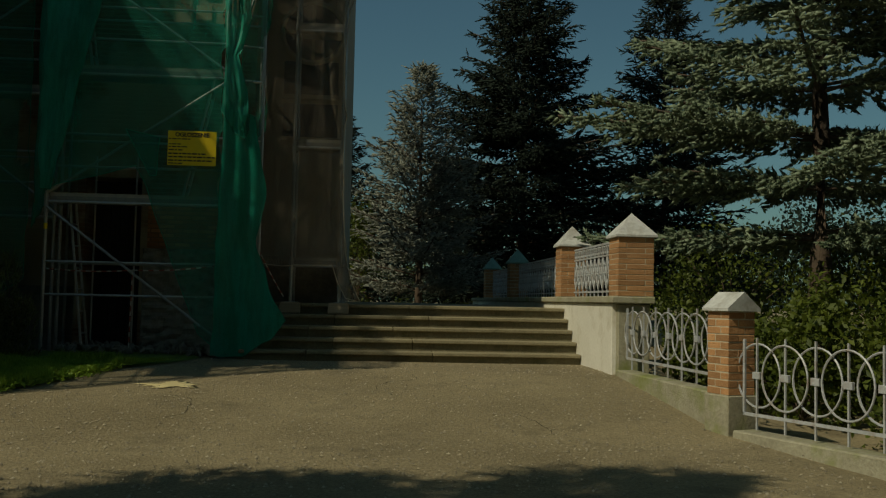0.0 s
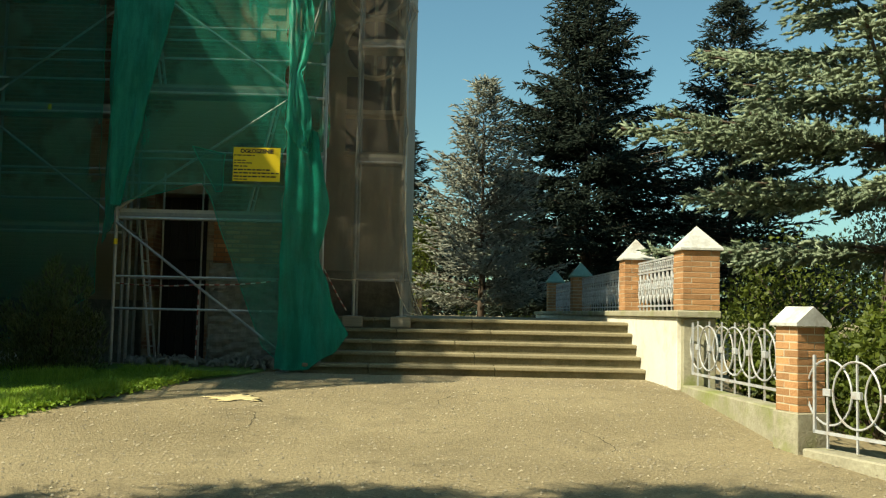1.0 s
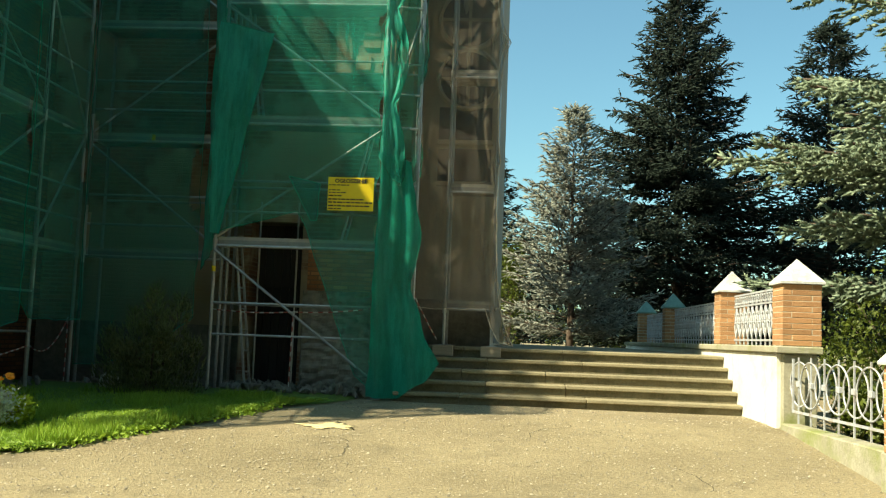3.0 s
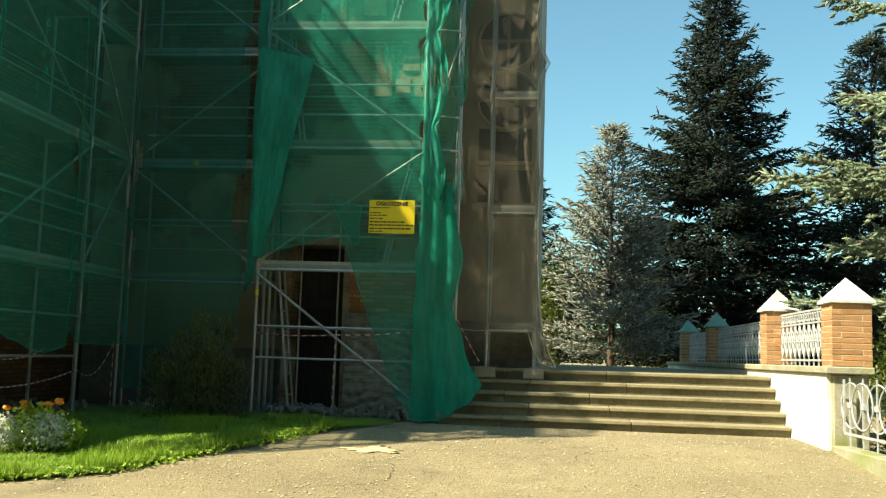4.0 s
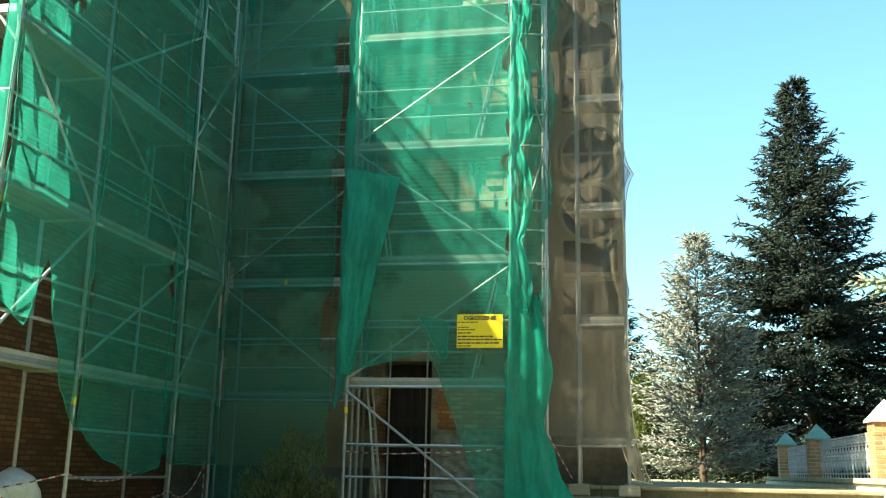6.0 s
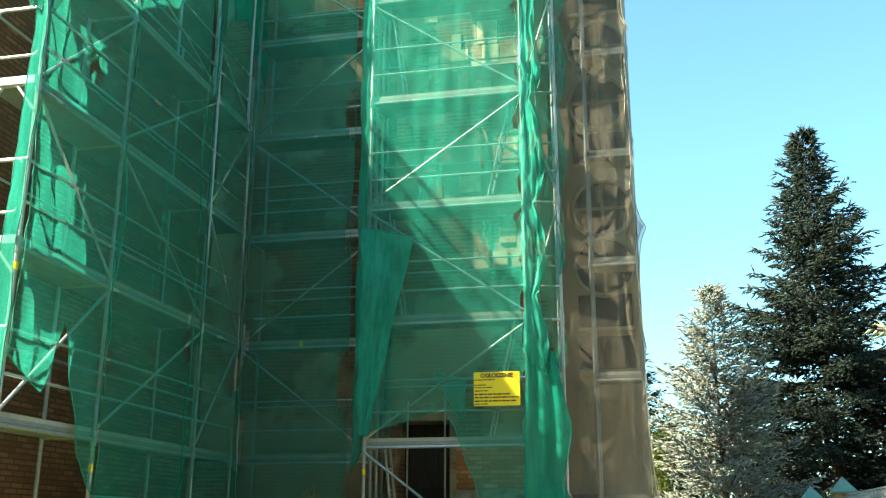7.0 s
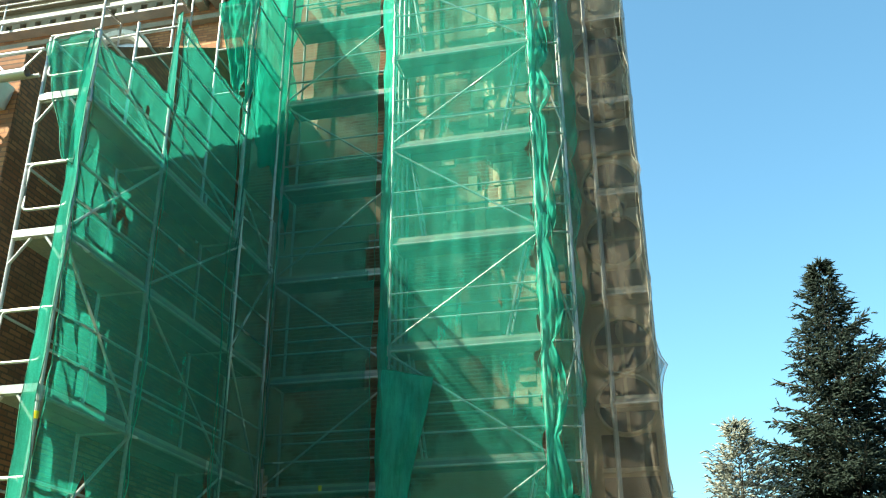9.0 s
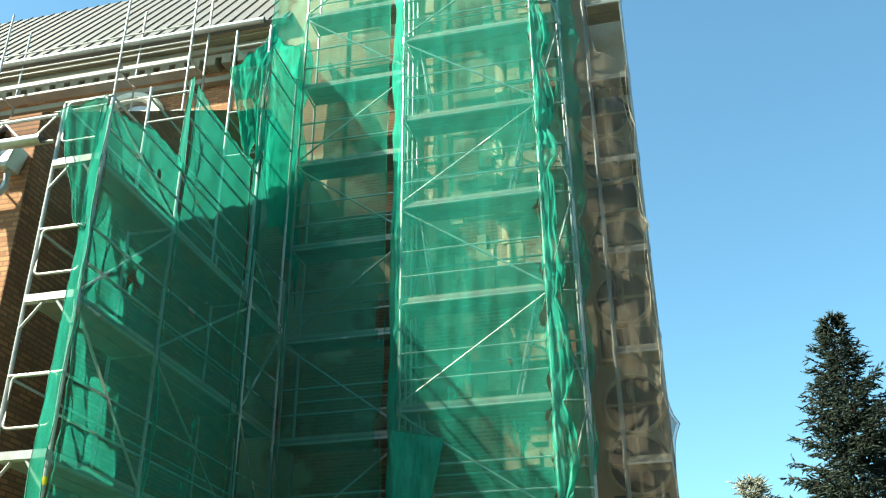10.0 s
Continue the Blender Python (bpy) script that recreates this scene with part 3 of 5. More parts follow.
def scroll_fence(y0, y1, z0, z1, label):
    """A panel of ornamental wrought scrolls between two pillars."""
    L, H = y1 - y0, z1 - z0
    ob = tagged(empty("scroll_fence", (3.93, y0, z0), 90), label, "fence", group="scroll fences")
    for z in (0.06, H - 0.2, H - 0.02):
        part("rail", box(0, L, -0.012, 0.012, z - 0.014, z + 0.014), M_IRON, ob)
    n = max(2, round(L / 0.27))
    st = L / n
    for i in range(n):
        c = (i + 0.5) * st
        part("bar", box(c - 0.01, c + 0.01, -0.01, 0.01, -0.02, H), M_IRON, ob)
        bm = bmesh.new()
        for sx in (-1, 1):
            pts = []
            for q in range(13):
                a = q / 12
                pts.append((c + sx * st * (0.48 * math.sin(math.pi * a) * (1 - 0.3 * a)), 0, 0.1 + (H - 0.34) * a))
            polytube(pts, 0.014, 5, bm=bm)
            polytube([(c + sx * st * 0.24 + 0.06 * math.cos(t) * sx, 0, H * 0.32 + 0.09 * math.sin(t)) for t in [q * 0.5 for q in range(11)]], 0.012, 5, bm=bm)
            polytube([(c + sx * st * 0.25 + 0.05 * math.cos(t), 0, H - 0.11 + 0.06 * math.sin(t)) for t in [q * 0.63 for q in range(10)]], 0.011, 5, True, bm=bm)
            polytube([(c + sx * st * 0.1, 0, H * 0.45), (c + sx * st * 0.36, 0, H * 0.6), (c + sx * st * 0.14, 0, H * 0.72)], 0.014, 5, bm=bm)
        part("scroll", bm, M_IRON, ob)
    return ob


scroll_fence(13.85, 16.75, 1.52, 2.33, "white wrought iron scroll fence between two brick pillars")
scroll_fence(17.25, 22.75, 1.52, 2.28, "white wrought iron scroll fence along the landing")
scroll_fence(23.25, 27.25, 1.52, 2.25, "shaded wrought iron scroll fence at the end of the landing")


# ---- the church behind the scaffold ----
def mass(name, x0, x1, y0, y1, z0, z1, material, label, cat="wall"):
    return tagged(part(name, box(x0, x1, y0, y1, z0, z1), material), label, cat, kind="structure")


tower = box(-3.42, -1.62, 16.35, 28, 0.3, 26)
box(-4.45, -3.42, 16.35, 28, 3.3, 26, bm=tower)
box(-4.45, -4.32, 16.35, 17.0, 0.3, 3.3, bm=tower)
tagged(part("wall_tower", tower, M_WALL), "old brick tower buttress with patches of pale render", "wall", kind="structure")
mass("wall_recess", -8.37, -4.452, 17.1, 24, 0.3, 26, M_WALL, "shaded old brick wall between the tower and the wing")
mass("wall_turret", -1.618, -0.14, 17.4, 28, 1.2, 26, M_STUCCO, "beige rendered stair turret wall")
bm = bmesh.new()
cols, rows = 48, 44
grid = [[bm.verts.new((-3.36 + 1.86 * i / cols, 16.2 - 0.10 * abs(noise.noise((i * 0.11, j * 0.26, 3))) - 0.05 * noise.noise((i * 0.33, j * 0.4, 8)) - (0.0 if 0 < i < cols else -0.12), 0.3 + 1.84 * j / rows)) for j in range(rows + 1)] for i in range(cols + 1)]
for i in range(cols):
    for j in range(rows):
        bm.faces.new((grid[i][j], grid[i + 1][j], grid[i + 1][j + 1], grid[i][j + 1]))
back_row = [bm.verts.new((v.co.x, 16.349, v.co.z)) for v in (c[-1] for c in grid)]
for i in range(cols):
    bm.faces.new((grid[i][-1], grid[i + 1][-1], back_row[i + 1], back_row[i]))
tagged(part("plinth_tower", bm, M_PLINTH), "rough hewn pale grey stone plinth of the tower", "plinth", kind="structure")
mass("brick_jamb", -3.30, -1.66, 16.31, 16.349, 2.15, 3.0, M_NAVE, "bare orange brick patch above the tower plinth", "brickwork")
# dark block added for the unlit void below the beige net
mass("dark_band_turret", -1.6, -0.12, 17.2, 17.398, 1.302, 2.1, M_STONE, "dark grey band for the shaded void under the turret net", "plinth")
mass("plinth_recess", -8.29, -4.46, 16.9, 17.098, 0.3, 1.5, M_STONE, "rough grey stone plinth of the shaded wall", "plinth")
mass("wall_wing", -22, -8.37, 9.7, 17.0, 0.0, 9.2, M_NAVE, "orange brick wing of the church")
# side wall wears the brick darkened for shade
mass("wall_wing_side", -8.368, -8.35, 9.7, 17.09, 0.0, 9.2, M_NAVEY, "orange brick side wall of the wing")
bm = bmesh.new()
vs = [bm.verts.new(p) for p in ((-22, 9.3, 9.35), (-8.88, 9.3, 9.35), (-8.88, 17.09, 14.7), (-22, 17.09, 14.7), (-22, 9.3, 9.28), (-8.88, 9.3, 9.28), (-8.88, 17.09, 14.63), (-22, 17.09, 14.63))]
for q in ((0, 1, 2, 3), (7, 6, 5, 4), (0, 4, 5, 1), (1, 5, 6, 2), (2, 6, 7, 3), (3, 7, 4, 0)):
    bm.faces.new([vs[i] for i in q])
tagged(part("roof_wing", bm, M_ROOF), "grey lean-to roof of the wing", "roof", kind="structure")
bm = bmesh.new()
fr, bk = [[bm.verts.new((x, y, z)) for y, z in ((9.7, 9.202), (17.09, 9.202), (17.09, 14.95), (9.7, 9.8))] for x in (-8.36, -8.9)]
bm.faces.new(fr)
bm.faces.new(bk[::-1])
for i in range(4):
    bm.faces.new((fr[i], bk[i], bk[(i + 1) % 4], fr[(i + 1) % 4]))
bmesh.ops.recalc_face_normals(bm, faces=bm.faces)
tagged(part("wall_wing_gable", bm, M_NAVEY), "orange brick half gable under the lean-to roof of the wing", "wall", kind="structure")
# buttress with a sloping stone cap, and a downpipe with its hopper
b = tagged(empty("buttress", (-9.3, 9.4, 0)), "orange brick buttress with a sloping stone cap", "buttress")
held(part("pier", box(-10.8, -9.6, 9.1, 9.698, 0.0, 7.5), M_NAVE), b)
bm = bmesh.new()
vs = [bm.verts.new(p) for p in ((-10.85, 9.0, 7.502), (-9.5, 9.0, 7.502), (-9.5, 9.698, 7.502), (-10.85, 9.698, 7.502), (-10.85, 9.0, 7.58), (-9.5, 9.0, 7.58), (-9.5, 9.698, 8.1), (-10.85, 9.698, 8.1))]
for q in ((3, 2, 1, 0), (4, 5, 6, 7), (0, 1, 5, 4), (1, 2, 6, 5), (2, 3, 7, 6), (3, 0, 4, 7)):
    bm.faces.new([vs[i] for i in q])
held(part("cap_stone", bm, M_TRIM), b)
d = tagged(empty("downpipe", (-8.9, 9.5, 9)), "zinc downpipe with a box hopper on the brick wing", "downpipe")
bm = box(-8.75, -8.40, 9.4, 9.695, 8.75, 9.1, 0.02)
for v in bm.verts:
    if v.co.z < 8.85:
        v.co.x = -8.57 + (v.co.x + 8.57) * 0.4
held(part("hopper", bm, M_ZINC), d)
held(part("pipe", polytube([(-8.57, 9.55, 8.8), (-8.57, 9.55, 8.5), (-8.75, 9.5, 8.25), (-9.0, 9.2, 8.1), (-9.4, 8.95, 7.95)], 0.06, 10), M_ZINC, smooth=True), d)
held(part("gutter", polytube([(-14, 9.24, 8.98), (-7.9, 9.24, 8.98)], 0.07, 10), M_ZINC, smooth=True), d)

# nave: wall, string courses, cornice, gutter, roof with standing seams
mass("wall_nave", -40, -8.38, 17.6, 21, 0.0, 18.35, M_NAVE, "sunlit orange brick nave wall")
cor = tagged(empty("cornice", (-20, 17.3, 17)), "stone cornice with brick dentils under the nave gutter", "cornice", kind="structure")
held(part("band", box(-40, -8.39, 17.40, 17.598, 16.3, 16.45, 0.01), M_TRIM), cor)
for y0, z0, z1 in ((17.30, 16.95, 17.06), (17.22, 17.08, 17.2), (17.28, 17.2, 17.3), (17.08, 17.305, 17.362), (16.98, 17.365, 17.40)):
    held(part("band", box(-40, -8.39, y0, 17.598, z0, z1, 0.012), M_TRIM), cor)
dent = mesh_of("dentil", box(-0.12, 0.12, 17.27, 17.598, 16.72, 16.948), M_TRIM)
for i in range(24):
    held(part("dentil", dent, M_TRIM), cor).matrix_local = cor.matrix_world.inverted() @ Matrix.Translation((-8.9 - i * 0.42, 0, 0))
held(part("gutter", polytube([(-40, 16.84, 17.47), (-8.6, 16.84, 17.47)], 0.08, 10), M_ZINC, smooth=True), cor)
arch = tagged(empty("arched_hood", (-12.45, 17.5, 15.4)), "pale stone arched hood over a round nave window", "arch", kind="structure")
pts = [(-12.35 + 0.85 * math.cos(a), 17.52, 15.45 + 0.85 * math.sin(a)) for a in [math.pi * q / 14 for q in range(15)]]
for p, q in zip(pts, pts[1:]):
    held(part("arch_stone", tube(p, (Vector(q) * 0.985 + Vector(p) * 0.015), 0.15, 6), M_WHITE), arch)
bm = bmesh.new()
bmesh.ops.create_cone(bm, cap_ends=True, segments=32, radius1=0.62, radius2=0.62, depth=0.05, matrix=Matrix.Translation((-12.2, 17.57, 15.45)) @ pose(0, 0, 0, 90))
held(part("round_pane", bm, M_ZINC), arch)
held(part("surround", polytube([(-12.2 + 0.66 * math.cos(a), 17.55, 15.45 + 0.66 * math.sin(a)) for a in [2 * math.pi * q / 30 for q in range(30)]], 0.07, 6, True), M_TRIM), arch)
roof = tagged(empty("roof_nave", (-20, 17, 17.8)), "grey standing seam metal nave roof", "roof", kind="structure")
bm = bmesh.new()
vs = [bm.verts.new(p) for p in ((-40, 16.85, 17.45), (-8.0, 16.85, 17.45), (-8.0, 20.9, 23.06), (-40, 20.9, 23.06), (-40, 16.95, 17.37), (-8.0, 16.95, 17.37), (-8.0, 21.0, 22.96), (-40, 21.0, 22.96))]
for q in ((0, 1, 2, 3), (7, 6, 5, 4), (0, 4, 5, 1), (1, 5, 6, 2), (3, 2, 6, 7), (0, 3, 7, 4)):
    bm.faces.new([vs[i] for i in q])
held(part("sheet", bm, M_ROOF), roof)
sd = Vector((0, 4.05, 5.61))
bm = bmesh.new()
box(-0.012, 0.012, 0, sd.length, 0, 0.035, bm=bm)
seam = mesh_of("seam", bm, M_ROOF)
for i in range(56):
    s = held(part("seam", seam, M_ROOF), roof)
    s.matrix_local = roof.matrix_world.inverted() @ Matrix.Translation((-8.1 - i * 0.40, 16.85, 17.455)) @ pose(0, 0, 0, math.degrees(math.atan2(sd.z, sd.y)), 0, 0)
# turret openings seen through the beige net
for zc, kind in ((4.54, "box"), (5.3, "box"), (6.13, "round"), (7.24, "round"), (8.44, "box"), (9.38, "round"), (10.55, "round"), (11.6, "box"), (12.5, "round"), (13.65, "round")):
    w = tagged(empty("turret_window", (-0.74, 17.38, zc)), "dark recessed %s opening in the beige turret wall" % ("round" if kind == "round" else "rectangular"), "window", kind="structure")
    bm = bmesh.new()
    if kind == "round":
        bmesh.ops.create_cone(bm, cap_ends=True, segments=28, radius1=0.52, radius2=0.52, depth=0.06, matrix=pose(0, 0, 0, 90))
        part("pane", bm, M_DARK, w)
        part("surround", polytube([(0.55 * math.cos(a), -0.03, 0.55 * math.sin(a)) for a in [2 * math.pi * q / 28 for q in range(28)]], 0.05, 6, True), M_STUCCO, w)
    else:
        part("pane", box(-0.5, 0.46, -0.03, 0.03, -0.3, 0.3), M_DARK, w)
        part("sill", box(-0.52, 0.5, -0.1, 0.018, -0.38, -0.302, 0.01), M_STUCCO, w)
    if kind == "round":
        part("glazing_bar", box(-0.5, 0.5, -0.045, -0.032, -0.03, 0.03), M_TRIM, w)
        part("glazing_bar", box(-0.03, 0.03, -0.062, -0.047, -0.5, 0.5), M_TRIM, w)
# pale stone facings and quoins left on the tower front
face = tagged(empty("stone_facing", (-3, 16.3, 8)), "pale stone facings and quoins on the tower front", "facing", kind="structure")
rs = random.Random(17)
for z0, cols in ((6.0, (-2.6, -2.1)), (7.3, (-3.9, -3.3, -2.2)), (8.9, (-3.9, -3.35, -2.85, -2.25)), (9.8, (-3.3, -2.8)), (10.9, (-3.95, -3.3, -2.75, -2.1)), (12.0, (-3.3, -2.7)), (13.0, (-4.0, -3.5, -2.9, -2.2)), (14.2, (-3.4, -2.6)), (15.4, (-4.0, -3.2, -2.3))):
    for x in cols:
        for k in range(rs.randint(1, 3)):
            w, h = rs.uniform(0.16, 0.42), rs.uniform(0.2, 0.5)
            x0, zz = x + rs.uniform(-0.12, 0.1), z0 + k * 0.42 + rs.uniform(-0.1, 0.1)
            d = rs.uniform(0.012, 0.05)
            held(part("facing_stone", box(x0, x0 + w, 16.348 - d, 16.349, zz, zz + h, 0.006), M_FACING), face)
# black boards fill the tower doorway in place of its unlit depth
door = tagged(empty("door_tower", (-3.87, 16.9, 0.35)), "black boards standing in for the dark doorway in the tower foot", "door", kind="structure")
for i in range(6):
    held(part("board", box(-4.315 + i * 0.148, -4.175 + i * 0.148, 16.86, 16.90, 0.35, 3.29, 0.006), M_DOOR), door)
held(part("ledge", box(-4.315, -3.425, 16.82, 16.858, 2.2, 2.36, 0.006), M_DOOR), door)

# ---- scaffolds ----
LIFT = 1.985


def scaffold(name_label, o, i, posts, z0, lifts, first, top, brace=0, deck=True, rails=True, base=True, planks=(0.02, 0.36)):
    """Frame scaffold along a line: o and i are the outer and inner lines, posts the distances along it."""
    o, i = Vector((*o, 0)), Vector((*i, 0))
    sc = tagged(empty("scaffold", (o.x, o.y, z0)), name_label, "scaffold", group="facade scaffolds")
    inv = sc.matrix_world.inverted()
    way, depth = posts[0], posts[1]
    way, depth, at = Vector((*way, 0)), Vector((*depth, 0)), posts[2]

    def add(n, bm, mt, lab=""):
        p = part(n, bm, mt, None, lab)
        p.parent, p.matrix_parent_inverse = sc, inv
        return p
    for d in at:
        for q in (0, 1):
            p = o + way * d + depth * q
            add("post", tube((p.x, p.y, z0), (p.x, p.y, top), 0.027, 9), M_STEEL)
            if base:
                add("base_plate", box(p.x - 0.08, p.x + 0.08, p.y - 0.08, p.y + 0.08, z0 - 0.02, z0 + 0.004), M_STEEL)
            for k in range(lifts):
                zc = first + k * LIFT
                if zc < top and q == 0:
                    add("coupler", tube((p.x, p.y, zc - 0.1), (p.x, p.y, zc + 0.08), 0.038, 8), M_STEEL)
    for k in range(lifts):
        z = first + k * LIFT
        if z > top:
            break
        for d in at:
            a = o + way * d
            b = a + depth
            add("transom", tube((a.x, a.y, z), (b.x, b.y, z), 0.022), M_STEEL)
        for d0, d1 in zip(at, at[1:]):
            a, b = o + way * d0, o + way * d1
            c = depth
            if deck:
                bm = bmesh.new()
                wv, dv = way.normalized(), depth.normalized()
                for s in planks:
                    pts = [a + wv * 0.04 + dv * s, b - wv * 0.04 + dv * s, b - wv * 0.04 + dv * (s + 0.32), a + wv * 0.04 + dv * (s + 0.32)]
                    lo = [bm.verts.new((p.x, p.y, z + 0.0)) for p in pts]
                    hi = [bm.verts.new((p.x, p.y, z + 0.06)) for p in pts]
                    bm.faces.new(hi)
                    bm.faces.new(lo[::-1])
                    for j in range(4):
                        bm.faces.new((lo[j], lo[(j + 1) % 4], hi[(j + 1) % 4], hi[j]))
                bmesh.ops.recalc_face_normals(bm, faces=bm.faces)
                add("deck", bm, M_DECK)
            if deck:
                nv, t0, t1 = depth.normalized() * 0.03, a + way.normalized() * 0.03, b - way.normalized() * 0.03
                bm = bmesh.new()
                pts = [t0 + nv, t1 + nv, t1 + nv * 1.9, t0 + nv * 1.9]
                lo, hi = [bm.verts.new((p.x, p.y, z - 0.005)) for p in pts], [bm.verts.new((p.x, p.y, z + 0.115)) for p in pts]
                bm.faces.new(hi)
                bm.faces.new(lo[::-1])
                for j in range(4):
                    bm.faces.new((lo[j], lo[(j + 1) % 4], hi[(j + 1) % 4], hi[j]))
                bmesh.ops.recalc_face_normals(bm, faces=bm.faces)
                add("toe_board", bm, M_TOE)
            add("ledger", tube((a.x, a.y, z - 0.03), (b.x, b.y, z - 0.03), 0.024), M_STEEL)
            if rails and z + 1.0 < top + 0.2:
                for h in (0.52, 1.02):
                    add("guard_rail", tube((a.x, a.y, z + h), (b.x, b.y, z + h), 0.019), M_STEEL)
                    q0, q1 = a + depth, b + depth
                    if h > 1:
                        add("guard_rail", tube((q0.x, q0.y, z + h), (q1.x, q1.y, z + h), 0.019), M_STEEL)
            if brace is None:
                continue
            zt = min(z + LIFT, top)
            if (k + brace) % 2:
                a, b = b, a
            add("brace", tube((a.x, a.y, z + 0.1), (b.x, b.y, zt - 0.08), 0.021), M_STEEL)
    return sc


s1 = scaffold("tall galvanised frame scaffold with steel decks before the tower", (-4.58, 15.2), (0, 0), ((1, 0), (0, 0.73), (0.0, 2.63)), 0.44, 9, 2.80, 19.5, brace=0)
s2 = scaffold("galvanised frame scaffold in the shaded recess behind green netting", (-7.1, 16.0), (0, 0), ((1, 0), (0, 0.73), (0.0, 2.4)), 0.44, 9, 2.62, 19.5, brace=1)
s3 = scaffold("galvanised frame scaffold running out along the brick wing", (-7.0, 9.38), (0, 0), ((0, 1), (-0.73, 0), (0.0, 1.95, 4.75, 6.15)), 0.34, 4, 2.62, 9.6, brace=0)
s5 = scaffold("narrow scaffold return at the tower corner in bunched netting", (-1.93, 15.25), (0, 0), ((0.6, 0.13), (-0.1, 0.6), (0.0, 0.9)), 0.44, 9, 2.80, 19.5, brace=1, deck=False)
s6 = scaffold("scaffold before the beige turret standing on the landing", (-0.95, 16.35), (0, 0), ((1, 0), (0, 0.73), (0.0, 0.80)), 1.32, 9, 1.95, 18.5, brace=None, rails=False)
s4 = scaffold("galvanised scaffold with guard rails along the nave eaves", (-18.6, 16.2), (0, 0), ((1, 0), (0, 0.73), (0.0, 3.3, 6.65, 8.5)), 10.3, 3, 12.13, 18.5, brace=None, base=False, planks=(0.36,))
for a, b, r in (((-4.58, 15.2, 1.86), (-1.95, 15.2, 1.86), 0.019), ((-4.58, 15.2, 1.36), (-1.95, 15.2, 1.36), 0.019), ((-4.58, 15.18, 2.7), (-1.95, 15.18, 0.72), 0.021), ((-4.58, 15.93, 1.86), (-1.95, 15.93, 1.86), 0.019)):
    held(part("brace" if r > 0.02 else "guard_rail", tube(a, b, r), M_STEEL), s1)
for x in (-4.08, -3.44):
    held(part("standard", tube((x, 16.05, 0.45), (x, 16.05, 3.6), 0.016), M_STEEL), s1)
for a, b in (((-7.0, 11.33, 1.9), (-7.0, 14.13, 1.9)), ((-7.0, 11.33, 1.3), (-7.0, 14.13, 1.3))):
    held(part("guard_rail", tube(a, b, 0.019), M_STEEL), s3)
for x, y, z, sc in ((-4.58, 15.2, 2.35, s1), (-1.95, 15.2, 2.0, s1), (-4.58, 15.2, 5.2, s1), (-7.0, 9.38, 2.2, s3), (-7.0, 11.33, 2.2, s3), (-7.0, 9.38, 4.3, s3), (-6.0, 15.98, 4.6, s2)):
    held(part("tag", tube((x, y, z), (x, y, z + 0.09), 0.031, 8), M_YELLOW, None, "yellow inspection tag"), sc)
# upper tiers of the wing scaffold, stepping up towards the recess
for x in (-7.0, -7.73):
    for y, z in ((11.33, 11.3), (13.97, 14.6), (15.4, 14.3)):
        held(part("post", tube((x, y, 8.58), (x, y, z), 0.026, 9), M_STEEL), s3)
    for y0, y1, z in ((11.33, 13.97, 10.6), (11.33, 13.97, 11.1), (13.97, 15.4, 12.5), (13.97, 15.4, 13.6), (13.97, 15.4, 14.2)):
        held(part("guard_rail", tube((x, y0, z), (x, y1, z), 0.019), M_STEEL), s3)
for y, z in ((11.33, 10.6), (11.33, 11.1), (13.97, 11.6), (13.97, 12.6), (13.97, 13.6), (13.97, 14.2)):
    held(part("transom", tube((-7.73, y, z), (-7.0, y, z), 0.019), M_STEEL), s3)
# hooped end guards of the wing scaffold
for k in range(4):
    z = 2.62 + k * LIFT
    g = tagged(empty("end_guard", (-7.36, 9.36, z)), "bent tube end guard on the wing scaffold", "guard", group="end guards")
    pts = []
    for cx, cz, a0 in ((0.24, 0.95, 0), (-0.24, 0.95, 90), (-0.24, 0.45, 180), (0.24, 0.45, 270)):
        for q in range(4):
            a = radians(a0 + q * 30)
            pts.append((cx + 0.07 * math.cos(a), 0, cz + 0.07 * math.sin(a)))
    part("hoop", polytube(pts, 0.019, 7, True), M_STEEL, g, smooth=True)
    part("top_bar", tube((-0.36, 0, 1.03), (0.36, 0, 1.03), 0.02), M_STEEL, g)
    part("toe_bar", box(-0.36, 0.36, -0.03, 0.03, 0.0, 0.1), M_STEEL, g)
    part("bracket", tube((-0.36, 0, -0.35), (-0.1, 0, -0.02), 0.02), M_STEEL, g)
    part("bracket", tube((0.36, 0, -0.35), (0.1, 0, -0.02), 0.02), M_STEEL, g)
tr = tagged(empty("lattice_beam", (-9.5, 9.3, 8.95)), "galvanised lattice beam bearing on the wing scaffold", "beam")
part("chord", tube((-4, 0, 0.42), (1.75, 0, 0.42), 0.026), M_STEEL, tr)
part("chord", tube((-4, 0, 0.0), (1.75, 0, 0.0), 0.026), M_STEEL, tr)
for i in range(14):
    x = -4 + i * 0.41
    part("web", tube((x, 0, 0.0 if i % 2 else 0.42), (x + 0.41, 0, 0.42 if i % 2 else 0.0), 0.017, 6), M_STEEL, tr)
